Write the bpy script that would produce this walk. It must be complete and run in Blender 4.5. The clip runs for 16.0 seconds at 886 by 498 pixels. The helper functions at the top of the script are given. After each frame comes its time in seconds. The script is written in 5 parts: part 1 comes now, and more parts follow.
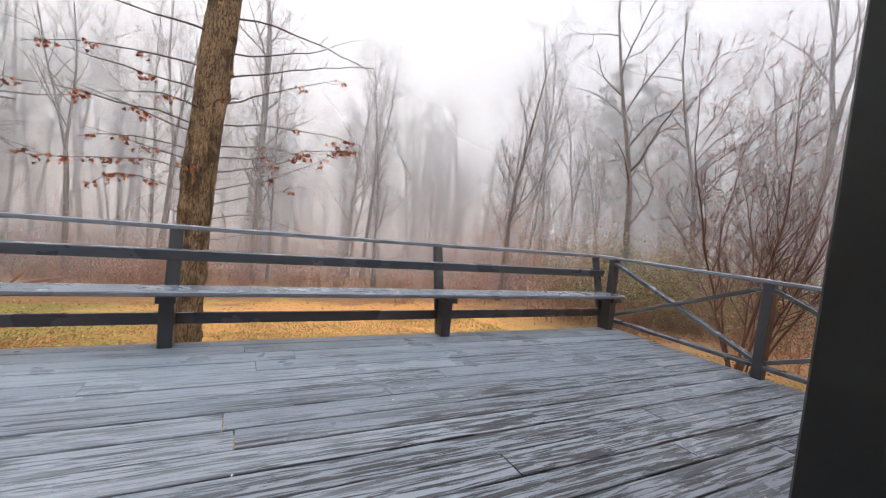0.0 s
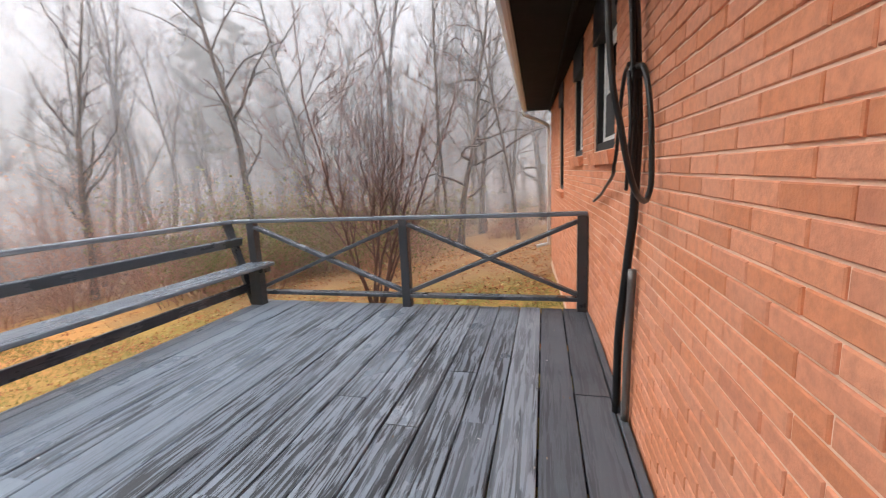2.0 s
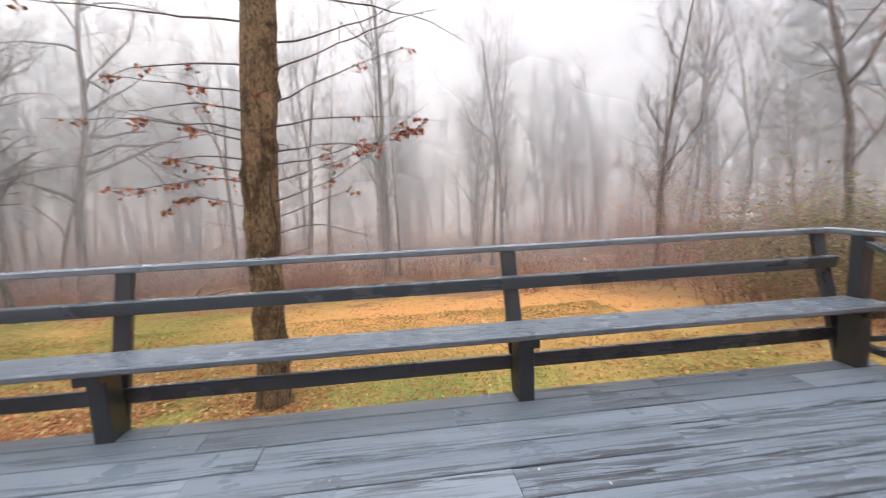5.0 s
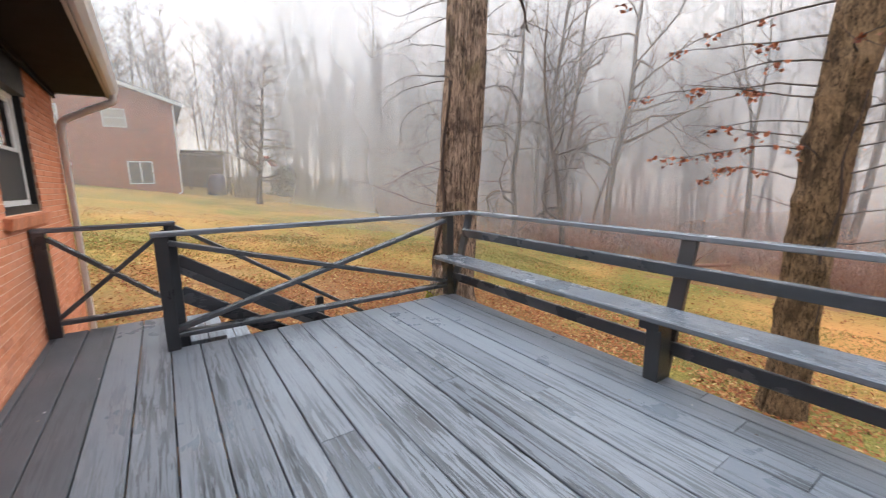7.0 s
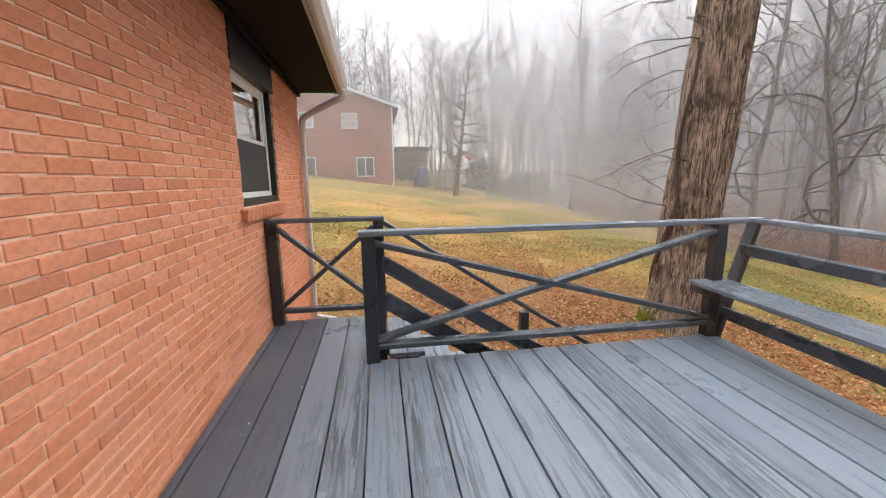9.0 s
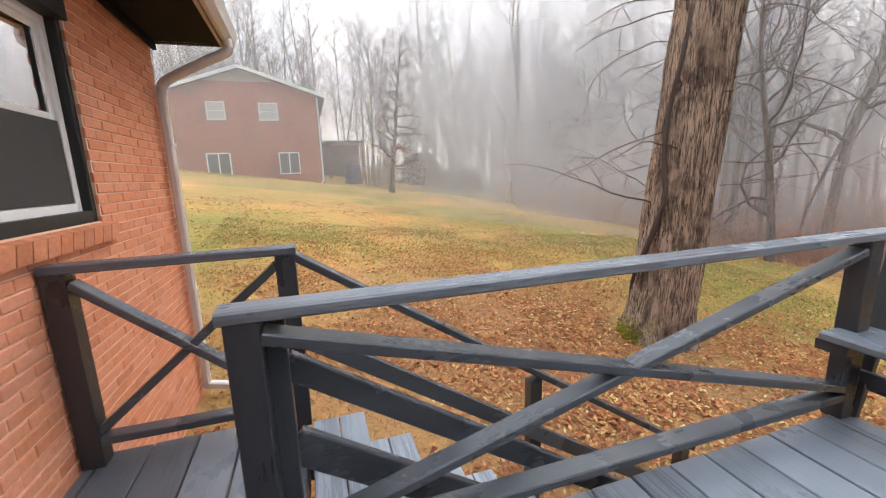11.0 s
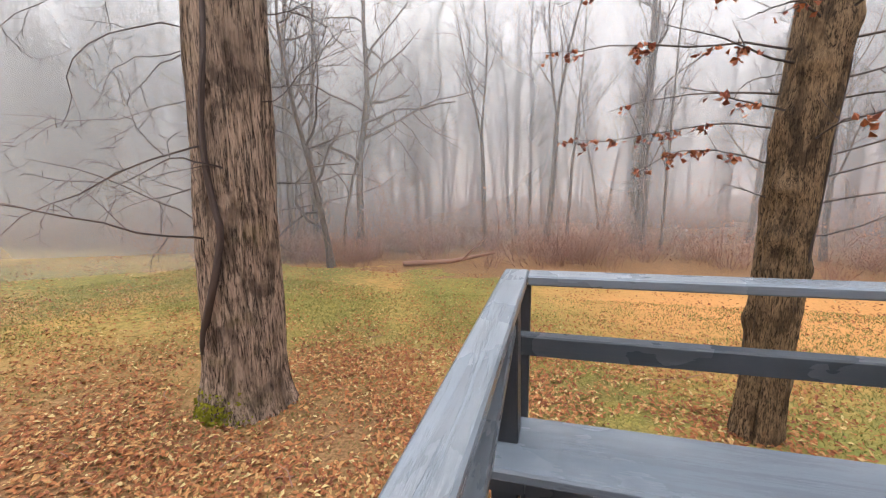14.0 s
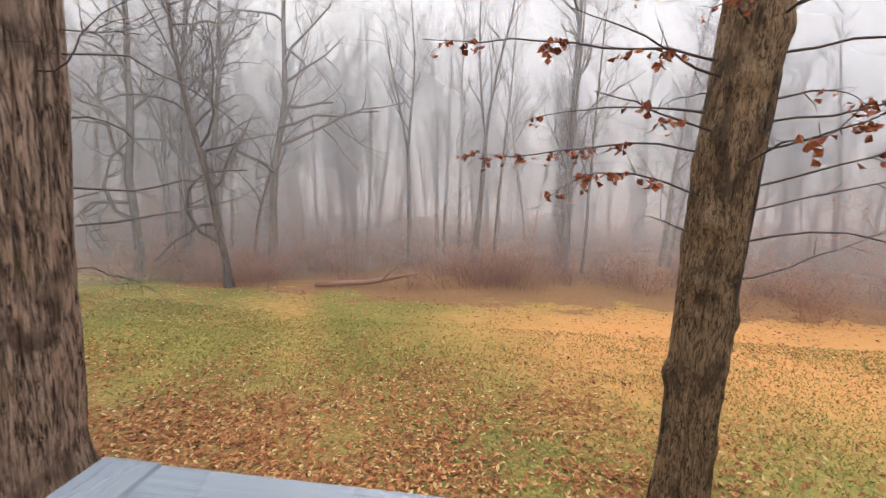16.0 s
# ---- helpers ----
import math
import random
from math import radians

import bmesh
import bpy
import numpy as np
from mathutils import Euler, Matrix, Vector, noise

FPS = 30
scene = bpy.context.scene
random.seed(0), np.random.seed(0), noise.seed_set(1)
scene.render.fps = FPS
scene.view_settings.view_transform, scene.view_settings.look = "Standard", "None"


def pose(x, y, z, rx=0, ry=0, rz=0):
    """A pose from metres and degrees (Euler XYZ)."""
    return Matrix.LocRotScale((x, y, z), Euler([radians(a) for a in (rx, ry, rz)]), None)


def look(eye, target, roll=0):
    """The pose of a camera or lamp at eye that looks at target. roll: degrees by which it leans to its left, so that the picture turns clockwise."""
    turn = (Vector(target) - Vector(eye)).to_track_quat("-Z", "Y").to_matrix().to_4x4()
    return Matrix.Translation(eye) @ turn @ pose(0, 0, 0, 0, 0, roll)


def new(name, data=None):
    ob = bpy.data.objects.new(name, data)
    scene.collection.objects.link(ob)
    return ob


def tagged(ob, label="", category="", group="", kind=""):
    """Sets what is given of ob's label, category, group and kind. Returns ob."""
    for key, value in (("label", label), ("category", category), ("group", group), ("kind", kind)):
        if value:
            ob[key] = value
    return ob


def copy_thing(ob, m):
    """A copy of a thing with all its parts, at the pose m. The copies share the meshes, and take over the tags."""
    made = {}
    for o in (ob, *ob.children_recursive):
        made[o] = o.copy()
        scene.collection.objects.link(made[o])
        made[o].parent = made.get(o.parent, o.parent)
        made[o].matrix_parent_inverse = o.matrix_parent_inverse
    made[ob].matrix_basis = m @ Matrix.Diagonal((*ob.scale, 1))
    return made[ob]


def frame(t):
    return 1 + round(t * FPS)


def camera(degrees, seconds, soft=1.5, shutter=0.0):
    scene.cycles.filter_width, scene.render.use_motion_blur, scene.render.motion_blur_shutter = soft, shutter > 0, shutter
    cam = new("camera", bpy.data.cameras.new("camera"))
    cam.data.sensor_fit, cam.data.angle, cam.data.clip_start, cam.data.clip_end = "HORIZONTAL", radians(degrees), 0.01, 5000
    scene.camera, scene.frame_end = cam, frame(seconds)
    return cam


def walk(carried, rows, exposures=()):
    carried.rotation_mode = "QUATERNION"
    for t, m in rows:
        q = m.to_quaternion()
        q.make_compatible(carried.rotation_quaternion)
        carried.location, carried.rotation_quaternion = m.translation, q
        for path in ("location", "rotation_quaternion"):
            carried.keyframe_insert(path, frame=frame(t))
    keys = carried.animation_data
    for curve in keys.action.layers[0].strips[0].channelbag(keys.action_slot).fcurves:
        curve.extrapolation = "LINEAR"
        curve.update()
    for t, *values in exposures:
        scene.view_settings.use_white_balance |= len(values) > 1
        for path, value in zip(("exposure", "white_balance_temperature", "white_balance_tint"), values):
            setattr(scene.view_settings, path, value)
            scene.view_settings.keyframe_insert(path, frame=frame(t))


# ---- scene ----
cam = camera(94.5, 16.0, soft=1.1, shutter=0.2)
PATH = [
    (0, (-0.082, 0.025, 1.161), (0.812, 1.809, 1.032), 5.6),
    (0.5, (0.095, 0.185, 1.18), (1.128, 1.894, 1.067), 4.2),
    (1, (0.265, 0.352, 1.21), (1.539, 1.886, 1.063), 0.4),
    (1.5, (0.371, 0.489, 1.233), (2.013, 1.602, 0.983), -0.6),
    (2, (0.447, 0.659, 1.232), (2.363, 1.14, 0.916), -2.5),
    (2.5, (0.593, 0.795, 1.214), (2.554, 1.074, 0.94), -2.4),
    (3, (0.856, 0.927, 1.243), (2.766, 1.466, 0.998), -2.2),
    (3.5, (1.03, 1.165, 1.25), (2.788, 2.088, 0.995), -2.8),
    (3.7, (1.067, 1.229, 1.261), (2.72, 2.328, 1.02), -3.4),
    (5.8, (1.113, 1.352, 1.277), (0.337, 3.176, 1.008), -1.0),
    (6, (1.062, 1.348, 1.289), (0.096, 3.077, 1.007), -0.9),
    (6.5, (0.945, 1.259, 1.306), (-0.416, 2.691, 0.992), -1.1),
    (7, (0.762, 1.16, 1.326), (-0.867, 2.266, 0.974), -0.5),
    (7.5, (0.593, 1.121, 1.321), (-1.236, 1.838, 0.945), -0.5),
    (8, (0.416, 1.161, 1.311), (-1.514, 1.519, 0.929), -0.7),
    (8.2, (0.319, 1.188, 1.312), (-1.625, 1.473, 0.937), -0.7),
    (10.3, (-1.253, 1.228, 1.307), (-3.172, 1.659, 0.945), -1.8),
    (10.5, (-1.404, 1.258, 1.315), (-3.3, 1.782, 0.956), -2.3),
    (11, (-1.778, 1.32, 1.287), (-3.644, 1.913, 0.884), -1.7),
    (11.5, (-2.103, 1.392, 1.298), (-3.91, 2.115, 0.836), -0.7),
    (12, (-2.394, 1.519, 1.305), (-3.994, 2.619, 0.828), -1.0),
    (12.5, (-2.569, 1.72, 1.324), (-3.93, 3.103, 0.837), -1.8),
    (13, (-2.662, 1.968, 1.327), (-3.756, 3.575, 0.858), -2.2),
    (13.5, (-2.786, 2.232, 1.334), (-3.473, 4.065, 0.922), -2.1),
    (14, (-2.778, 2.533, 1.325), (-3.338, 4.413, 0.937), -2.1),
    (14.5, (-2.729, 2.85, 1.339), (-3.357, 4.719, 1.003), -0.9),
    (15, (-2.728, 3.174, 1.327), (-3.296, 5.075, 1.079), -0.1),
    (15.5, (-2.66, 3.433, 1.324), (-3.111, 5.361, 1.047), 0.5),
    (16, (-2.464, 3.646, 1.308), (-2.722, 5.603, 0.988), 0.8),
]
walk(cam, [(t, look(eye, target, roll)) for t, eye, target, roll in PATH], exposures=[(0.0, 2.15), (1.5, 2.2), (2.5, 2.38), (3.7, 2.4), (5.8, 2.17), (8.2, 2.22), (12.0, 2.27), (14.0, 2.22), (16.0, 2.08)])

# ---- light ----
SUN_ELEVATION, SUN_TURN = radians(30), radians(338)
world = bpy.data.worlds.new("world")
scene.world = world
world.use_nodes = True
wt = world.node_tree
wt.nodes.clear()
w_out = wt.nodes.new("ShaderNodeOutputWorld")
w_add = wt.nodes.new("ShaderNodeAddShader")
w_sky = wt.nodes.new("ShaderNodeTexSky")
w_sky.sky_type, w_sky.sun_disc = "NISHITA", False
w_sky.sun_elevation, w_sky.sun_rotation = SUN_ELEVATION, SUN_TURN
w_clear = wt.nodes.new("ShaderNodeBackground")
w_clear.inputs[1].default_value = 0.05
w_cloud = wt.nodes.new("ShaderNodeBackground")
w_cloud.inputs[0].default_value = (0.88, 0.94, 1.0, 1)
w_cloud.inputs[1].default_value = 0.58
wt.links.new(w_sky.outputs[0], w_clear.inputs[0])
wt.links.new(w_clear.outputs[0], w_add.inputs[0])
wt.links.new(w_cloud.outputs[0], w_add.inputs[1])
wt.links.new(w_add.outputs[0], w_out.inputs[0])
sun_data = bpy.data.lights.new("sun", "SUN")
sun_data.energy, sun_data.angle, sun_data.color = 2.3, radians(60), (1.0, 0.94, 0.86)
sun = new("sun", sun_data)
sun.matrix_world = look((-10, 30, 16), (0, 0, 0))

# ---- materials ----


class Nodes:
    """A small builder for node materials."""

    def __init__(self, name):
        self.m = bpy.data.materials.new(name)
        self.m.use_nodes = True
        self.t = self.m.node_tree
        self.b = self.t.nodes["Principled BSDF"]
        self.coord = self.t.nodes.new("ShaderNodeTexCoord").outputs["Object"]

    def link(self, a, b):
        self.t.links.new(a, b)

    def stretch(self, scale, source=None):
        n = self.t.nodes.new("ShaderNodeMapping")
        n.inputs["Scale"].default_value = scale
        self.link(source or self.coord, n.inputs["Vector"])
        return n.outputs[0]

    def noise(self, scale, detail=4, vector=None, rough=0.6, distort=0.0):
        n = self.t.nodes.new("ShaderNodeTexNoise")
        n.inputs["Scale"].default_value, n.inputs["Detail"].default_value = scale, detail
        n.inputs["Roughness"].default_value, n.inputs["Distortion"].default_value = rough, distort
        self.link(vector or self.coord, n.inputs["Vector"])
        return n.outputs["Fac"]

    def ramp(self, source, stops):
        n = self.t.nodes.new("ShaderNodeValToRGB")
        while len(n.color_ramp.elements) < len(stops):
            n.color_ramp.elements.new(0.5)
        for e, (p, c) in zip(n.color_ramp.elements, stops):
            e.position = p
            e.color = (c, c, c, 1) if isinstance(c, (int, float)) else (*c, 1)
        self.link(source, n.inputs[0])
        return n.outputs[0]

    def mix(self, fac, a, b, mode="MIX"):
        n = self.t.nodes.new("ShaderNodeMix")
        n.data_type, n.blend_type = "RGBA", mode
        for socket, v in ((n.inputs[0], fac), (n.inputs[6], a), (n.inputs[7], b)):
            if isinstance(v, bpy.types.NodeSocket):
                self.link(v, socket)
            elif isinstance(v, (int, float)):
                socket.default_value = v
            else:
                socket.default_value = (*v, 1)
        return n.outputs[2]

    def math(self, op, a, b=0.0):
        n = self.t.nodes.new("ShaderNodeMath")
        n.operation = op
        for socket, v in ((n.inputs[0], a), (n.inputs[1], b)):
            if isinstance(v, bpy.types.NodeSocket):
                self.link(v, socket)
            else:
                socket.default_value = v
        return n.outputs[0]

    def random(self, island=False):
        if island:
            return self.t.nodes.new("ShaderNodeNewGeometry").outputs["Random Per Island"]
        return self.t.nodes.new("ShaderNodeObjectInfo").outputs["Random"]

    def done(self, color=None, rough=0.6, bump=None, strength=0.3, distance=0.01, metal=0.0, spec=None):
        b = self.b
        for socket, v in ((b.inputs["Base Color"], color), (b.inputs["Roughness"], rough)):
            if isinstance(v, bpy.types.NodeSocket):
                self.link(v, socket)
            elif isinstance(v, (int, float)):
                socket.default_value = v
            elif v is not None:
                socket.default_value = (*v, 1)
        b.inputs["Metallic"].default_value = metal
        if spec is not None:
            b.inputs["Specular IOR Level"].default_value = spec
        if bump is not None:
            n = self.t.nodes.new("ShaderNodeBump")
            n.inputs["Strength"].default_value, n.inputs["Distance"].default_value = strength, distance
            self.link(bump, n.inputs["Height"])
            self.link(n.outputs[0], b.inputs["Normal"])
        return self.m


def plain(name, color, rough=0.5, metal=0.0, vary=0.18, scale=14.0, bump=0.15, spec=None):
    n = Nodes(name)
    f = n.noise(scale, 5)
    c = n.mix(f, tuple(v * (1 - vary) for v in color), tuple(v * (1 + vary) for v in color))
    g = n.noise(scale * 0.12, 3)
    c = n.mix(n.ramp(g, [(0.35, 0), (0.75, 0.5)]), c, tuple(v * (1 - 1.6 * vary) for v in color))
    r = n.math("ADD", n.math("MULTIPLY", f, 0.2), rough - 0.1)
    return n.done(c, r, n.noise(scale * 4, 4), bump, 0.004, metal, spec)


def deck_paint(name, along, wear, tone=1.0, gloss=0.0):
    """Wet blue-grey deck paint on weathered boards; along: the axis of the grain; wear: how much of it is worn."""
    n = Nodes(name)
    fine = {"x": (2.4, 46, 46), "y": (46, 2.4, 46), "z": (46, 46, 2.4)}[along]
    broad = {"x": (0.35, 9, 9), "y": (9, 0.35, 9), "z": (9, 9, 0.35)}[along]
    shift = n.t.nodes.new("ShaderNodeVectorMath")
    shift.operation = "ADD"
    n.link(n.coord, shift.inputs[0])
    n.link(n.math("MULTIPLY", n.random(), 37.0), shift.inputs[1])
    streak = n.noise(1.0, 6, n.stretch(fine, shift.outputs[0]), 0.65, 0.6)
    patch = n.noise(1.0, 4, n.stretch(broad, shift.outputs[0]), 0.6, 0.4)
    spot = n.t.nodes.new("ShaderNodeVectorMath")
    spot.operation = "DISTANCE"
    n.link(n.stretch((0.42, 1.0, 0.0)), spot.inputs[0])
    spot.inputs[1].default_value = (0.75, -0.3, 0.0)
    zone = n.math("ADD", n.math("MULTIPLY", n.noise(0.9, 2), 0.75), n.math("SUBTRACT", 0.58, n.math("MULTIPLY", spot.outputs["Value"], 0.26)))
    worn = n.math("MULTIPLY", n.ramp(n.math("ADD", n.math("MULTIPLY", patch, 0.8), n.math("MULTIPLY", zone, 0.5)), [(0.58, 0.05), (0.84, 1)]), n.ramp(streak, [(0.475, 0), (0.525, 1)]))
    worn = n.math("MULTIPLY", worn, wear)
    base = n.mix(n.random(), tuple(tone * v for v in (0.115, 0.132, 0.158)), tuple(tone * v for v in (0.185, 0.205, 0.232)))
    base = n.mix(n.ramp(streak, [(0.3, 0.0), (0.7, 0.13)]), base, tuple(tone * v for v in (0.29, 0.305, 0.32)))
    c = n.mix(worn, base, (0.026, 0.027, 0.030))
    wet = n.noise(1.6, 4)
    r = n.math("ADD", n.ramp(wet, [(0.35, 0.24 - gloss), (0.65, 0.44 - gloss)]), n.math("MULTIPLY", worn, 0.2))
    h = n.math("SUBTRACT", n.math("MULTIPLY", streak, 0.6), n.math("MULTIPLY", worn, 0.8))
    return n.done(c, r, h, 0.6, 0.008, spec=0.6)


def brick_paint(name, island):
    n = Nodes(name)
    r = n.random(island)
    c = n.ramp(r, [(0.0, (0.64, 0.24, 0.12)), (0.25, (0.74, 0.29, 0.15)), (0.72, (0.78, 0.335, 0.195)), (0.93, (0.72, 0.30, 0.175)), (1.0, (0.60, 0.23, 0.13))])
    f = n.noise(38, 5)
    c = n.mix(n.ramp(f, [(0.3, 0.35), (0.6, 0)]), c, (0.30, 0.125, 0.08))
    smear = n.noise(2.2, 4)
    c = n.mix(n.ramp(smear, [(0.52, 0), (0.75, 0.4)]), c, (0.60, 0.32, 0.22))
    return n.done(c, 0.8, n.noise(130, 4), 0.4, 0.004, spec=0.3)


def bark_paint(name, dark, light, scale=1.0, moss=None, relief=0.5, plates=0.1):
    """Furrowed bark; plates: how short its ridges are, from long furrows (0.1) to small scales (0.5)."""
    n = Nodes(name)
    v = n.stretch((16 * scale, 16 * scale, 16 * scale * plates))
    ridge = n.noise(1.5, 7, v, 0.62, 1.6)
    grain = n.noise(6.0, 5, v, 0.65)
    c = n.mix(n.ramp(ridge, [(0.43, 0), (0.50, 0.55), (0.62, 1)]), dark, light)
    c = n.mix(n.ramp(grain, [(0.45, 0), (0.72, 0.6)]), c, tuple(x * 1.35 for x in light))
    c = n.mix(n.ramp(grain, [(0.28, 0.7), (0.44, 0)]), c, dark)
    blot = n.noise(1.3, 4, n.stretch((2.4, 2.4, 1.0 + plates)), 0.6, 0.8)
    c = n.mix(n.ramp(blot, [(0.50, 0), (0.60, 0.72)]), c, tuple(x * 1.5 for x in dark))
    pale = n.noise(1.7, 4, n.stretch((1.5, 1.5, 0.8)))
    c = n.mix(n.ramp(pale, [(0.56, 0), (0.68, 0.45)]), c, tuple(x * 1.15 for x in light))
    if moss:
        m = n.noise(2.6, 5)
        c = n.mix(n.ramp(m, [(0.55, 0), (0.7, 0.45)]), c, moss)
    return n.done(c, 0.85, n.math("ADD", ridge, n.math("MULTIPLY", grain, 0.4)), relief, 0.035, spec=0.25)


def ground_paint():
    """Worn winter lawn: yellow-green turf, straw, brown leaf mould and bare clay."""
    n = Nodes("lawn")
    big, mid, fine = n.noise(0.13, 4), n.noise(0.55, 5), n.noise(7.0, 6)
    speck = n.noise(26.0, 5)
    sep = n.t.nodes.new("ShaderNodeSeparateXYZ")
    n.link(n.coord, sep.inputs[0])
    turf = n.mix(n.ramp(mid, [(0.38, 0), (0.62, 1)]), (0.225, 0.21, 0.042), (0.36, 0.27, 0.065))
    turf = n.mix(n.ramp(fine, [(0.35, 0.55), (0.6, 0)]), turf, (0.19, 0.16, 0.045))
    turf = n.mix(n.ramp(speck, [(0.38, 0.6), (0.55, 0)]), turf, (0.12, 0.095, 0.03))
    turf = n.mix(n.ramp(speck, [(0.56, 0), (0.7, 0.5)]), turf, (0.58, 0.44, 0.17))
    straw = n.mix(fine, (0.42, 0.215, 0.065), (0.55, 0.335, 0.115))
    c = n.mix(n.ramp(n.math("ADD", n.math("MULTIPLY", big, 0.7), n.math("MULTIPLY", fine, 0.3)), [(0.45, 0), (0.60, 0.85)]), turf, straw)
    clay = n.mix(speck, (0.68, 0.27, 0.085), (0.80, 0.38, 0.14))
    c = n.mix(n.ramp(n.math("ADD", n.math("MULTIPLY", n.noise(0.21, 3), 0.75), n.math("MULTIPLY", fine, 0.25)), [(0.52, 0), (0.70, 0.6)]), c, clay)
    bare = n.t.nodes.new("ShaderNodeVectorMath")
    bare.operation = "DISTANCE"
    n.link(n.stretch((0.55, 1.0, 0.0)), bare.inputs[0])
    bare.inputs[1].default_value = (2.2, 12.4, 0.0)
    c = n.mix(n.ramp(n.math("ADD", n.math("MULTIPLY", bare.outputs["Value"], 0.14), n.math("MULTIPLY", mid, 0.5)), [(0.55, 0.75), (0.95, 0)]), c, clay)
    fresh = n.t.nodes.new("ShaderNodeVectorMath")
    fresh.operation = "DISTANCE"
    n.link(n.stretch((0.7, 1.0, 0.0)), fresh.inputs[0])
    fresh.inputs[1].default_value = (0.9, 6.7, 0.0)
    c = n.mix(n.ramp(n.math("ADD", n.math("MULTIPLY", fresh.outputs["Value"], 0.2), n.math("MULTIPLY", mid, 0.8)), [(0.45, 0.75), (0.85, 0)]), c, n.mix(fine, (0.12, 0.18, 0.04), (0.30, 0.30, 0.08)))
    # leaf mould round the big tree and beside the stairs
    away = n.t.nodes.new("ShaderNodeVectorMath")
    away.operation = "DISTANCE"
    n.link(n.coord, away.inputs[0])
    away.inputs[1].default_value = (-6.6, 4.0, -1.2)
    near = n.math("ADD", n.math("MULTIPLY", away.outputs["Value"], 0.1), n.math("MULTIPLY", mid, 0.75))
    mould = n.mix(n.ramp(speck, [(0.35, 0), (0.65, 1)]), (0.17, 0.08, 0.04), (0.40, 0.19, 0.095))
    c = n.mix(n.ramp(near, [(0.55, 0.8), (0.98, 0)]), c, mould)
    # brown forest floor beyond the lawn
    side = n.math("ADD", n.math("MULTIPLY", sep.outputs["X"], 0.05), n.math("MULTIPLY", mid, 0.4))
    c = n.mix(n.ramp(side, [(0.58, 0), (0.74, 0.8)]), c, n.mix(speck, (0.20, 0.10, 0.055), (0.42, 0.22, 0.12)))
    edge = n.math("ADD", n.math("MULTIPLY", sep.outputs["Y"], 0.05), n.math("MULTIPLY", mid, 0.4))
    c = n.mix(n.ramp(edge, [(0.98, 0), (1.12, 0.85)]), c, mould)
    return n.done(c, 0.9, n.math("ADD", fine, n.math("MULTIPLY", speck, 0.6)), 0.7, 0.03, spec=0.2)


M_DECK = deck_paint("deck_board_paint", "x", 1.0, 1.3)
# boards by the wall: the eave's shade is put into a darker tone
M_DECK_SHADED = deck_paint("sheltered_board_paint", "x", 0.55, 0.55, -0.2)
# rails: the same paint, the shade of their sides put into a darker tone
M_RAILX_SHADED = deck_paint("rail_paint_x", "x", 0.15, 0.42, 0.08)
M_RAILY_SHADED = deck_paint("rail_paint_y", "y", 0.15, 0.42, 0.08)
# caps and seat: the sky's sheen on flat tops put into a lighter tone
M_CAPX_LIT = deck_paint("cap_paint_x", "x", 0.3, 1.0, 0.1)
M_CAPY_LIT = deck_paint("cap_paint_y", "y", 0.3, 1.0, 0.1)
# posts: the shade on upright faces put into the darkest tone
M_POST_SHADED = deck_paint("post_paint", "z", 0.2, 0.22)
M_TREAD = deck_paint("tread_paint", "x", 0.4, 2.1)
M_BRICK = brick_paint("brick_piece", False)
M_BRICK_REST = brick_paint("brick_rest", True)
M_MORTAR = plain("mortar", (0.88, 0.60, 0.43), 0.9, vary=0.12, scale=30)
M_BLACK = plain("black_trim_paint", (0.014, 0.015, 0.017), 0.45, vary=0.3)
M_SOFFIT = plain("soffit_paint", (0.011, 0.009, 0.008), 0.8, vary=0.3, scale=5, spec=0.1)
M_FASCIA = plain("fascia_paint", (0.42, 0.36, 0.31), 0.5, vary=0.15, scale=6)
M_GUTTER = plain("gutter_metal", (0.64, 0.60, 0.56), 0.35, vary=0.15, scale=8)
M_VINYL = plain("white_vinyl", (0.86, 0.86, 0.84), 0.35, vary=0.04, scale=5, bump=0.03)
M_CABLE = plain("cable_rubber", (0.012, 0.012, 0.013), 0.4, vary=0.2)
M_CONDUIT = plain("conduit_metal", (0.16, 0.15, 0.145), 0.4, 0.4, vary=0.3)
M_SHINGLE = plain("roof_shingle", (0.09, 0.085, 0.08), 0.85, vary=0.35, scale=9, bump=0.5)
M_ROOM = plain("room_plaster", (0.32, 0.30, 0.27), 0.9)
M_BARK_A = bark_paint("bark_old_tree", (0.030, 0.018, 0.013), (0.46, 0.33, 0.245), 1.0, (0.20, 0.155, 0.07), 0.9)
M_BARK_B = bark_paint("bark_knotty_tree", (0.030, 0.018, 0.011), (0.35, 0.225, 0.125), 1.7, (0.05, 0.035, 0.02), 0.9, 0.2)
M_KNOT = bark_paint("bark_knot", (0.018, 0.012, 0.008), (0.17, 0.11, 0.065), 2.0, None, 0.9, 0.7)
M_BARK_FAR = bark_paint("bark_grey", (0.06, 0.045, 0.038), (0.17, 0.13, 0.11), 1.0, None, 0.3)
M_TWIG = plain("twig", (0.075, 0.05, 0.042), 0.8)
M_TWIG_RED = plain("twig_reddish", (0.13, 0.062, 0.048), 0.75)
M_BRUSH = plain("brush_stem", (0.35, 0.175, 0.12), 0.85)
M_MOSS = plain("moss", (0.26, 0.24, 0.012), 0.95, vary=0.4, scale=40, bump=0.8)
M_GROUND = ground_paint()
M_GLASS = bpy.data.materials.new("window_glass")
M_GLASS.use_nodes = True
_g = M_GLASS.node_tree.nodes["Principled BSDF"]
_g.inputs["Base Color"].default_value = (0.9, 0.95, 0.95, 1)
_g.inputs["Roughness"].default_value = 0.02
_g.inputs["Transmission Weight"].default_value = 1.0
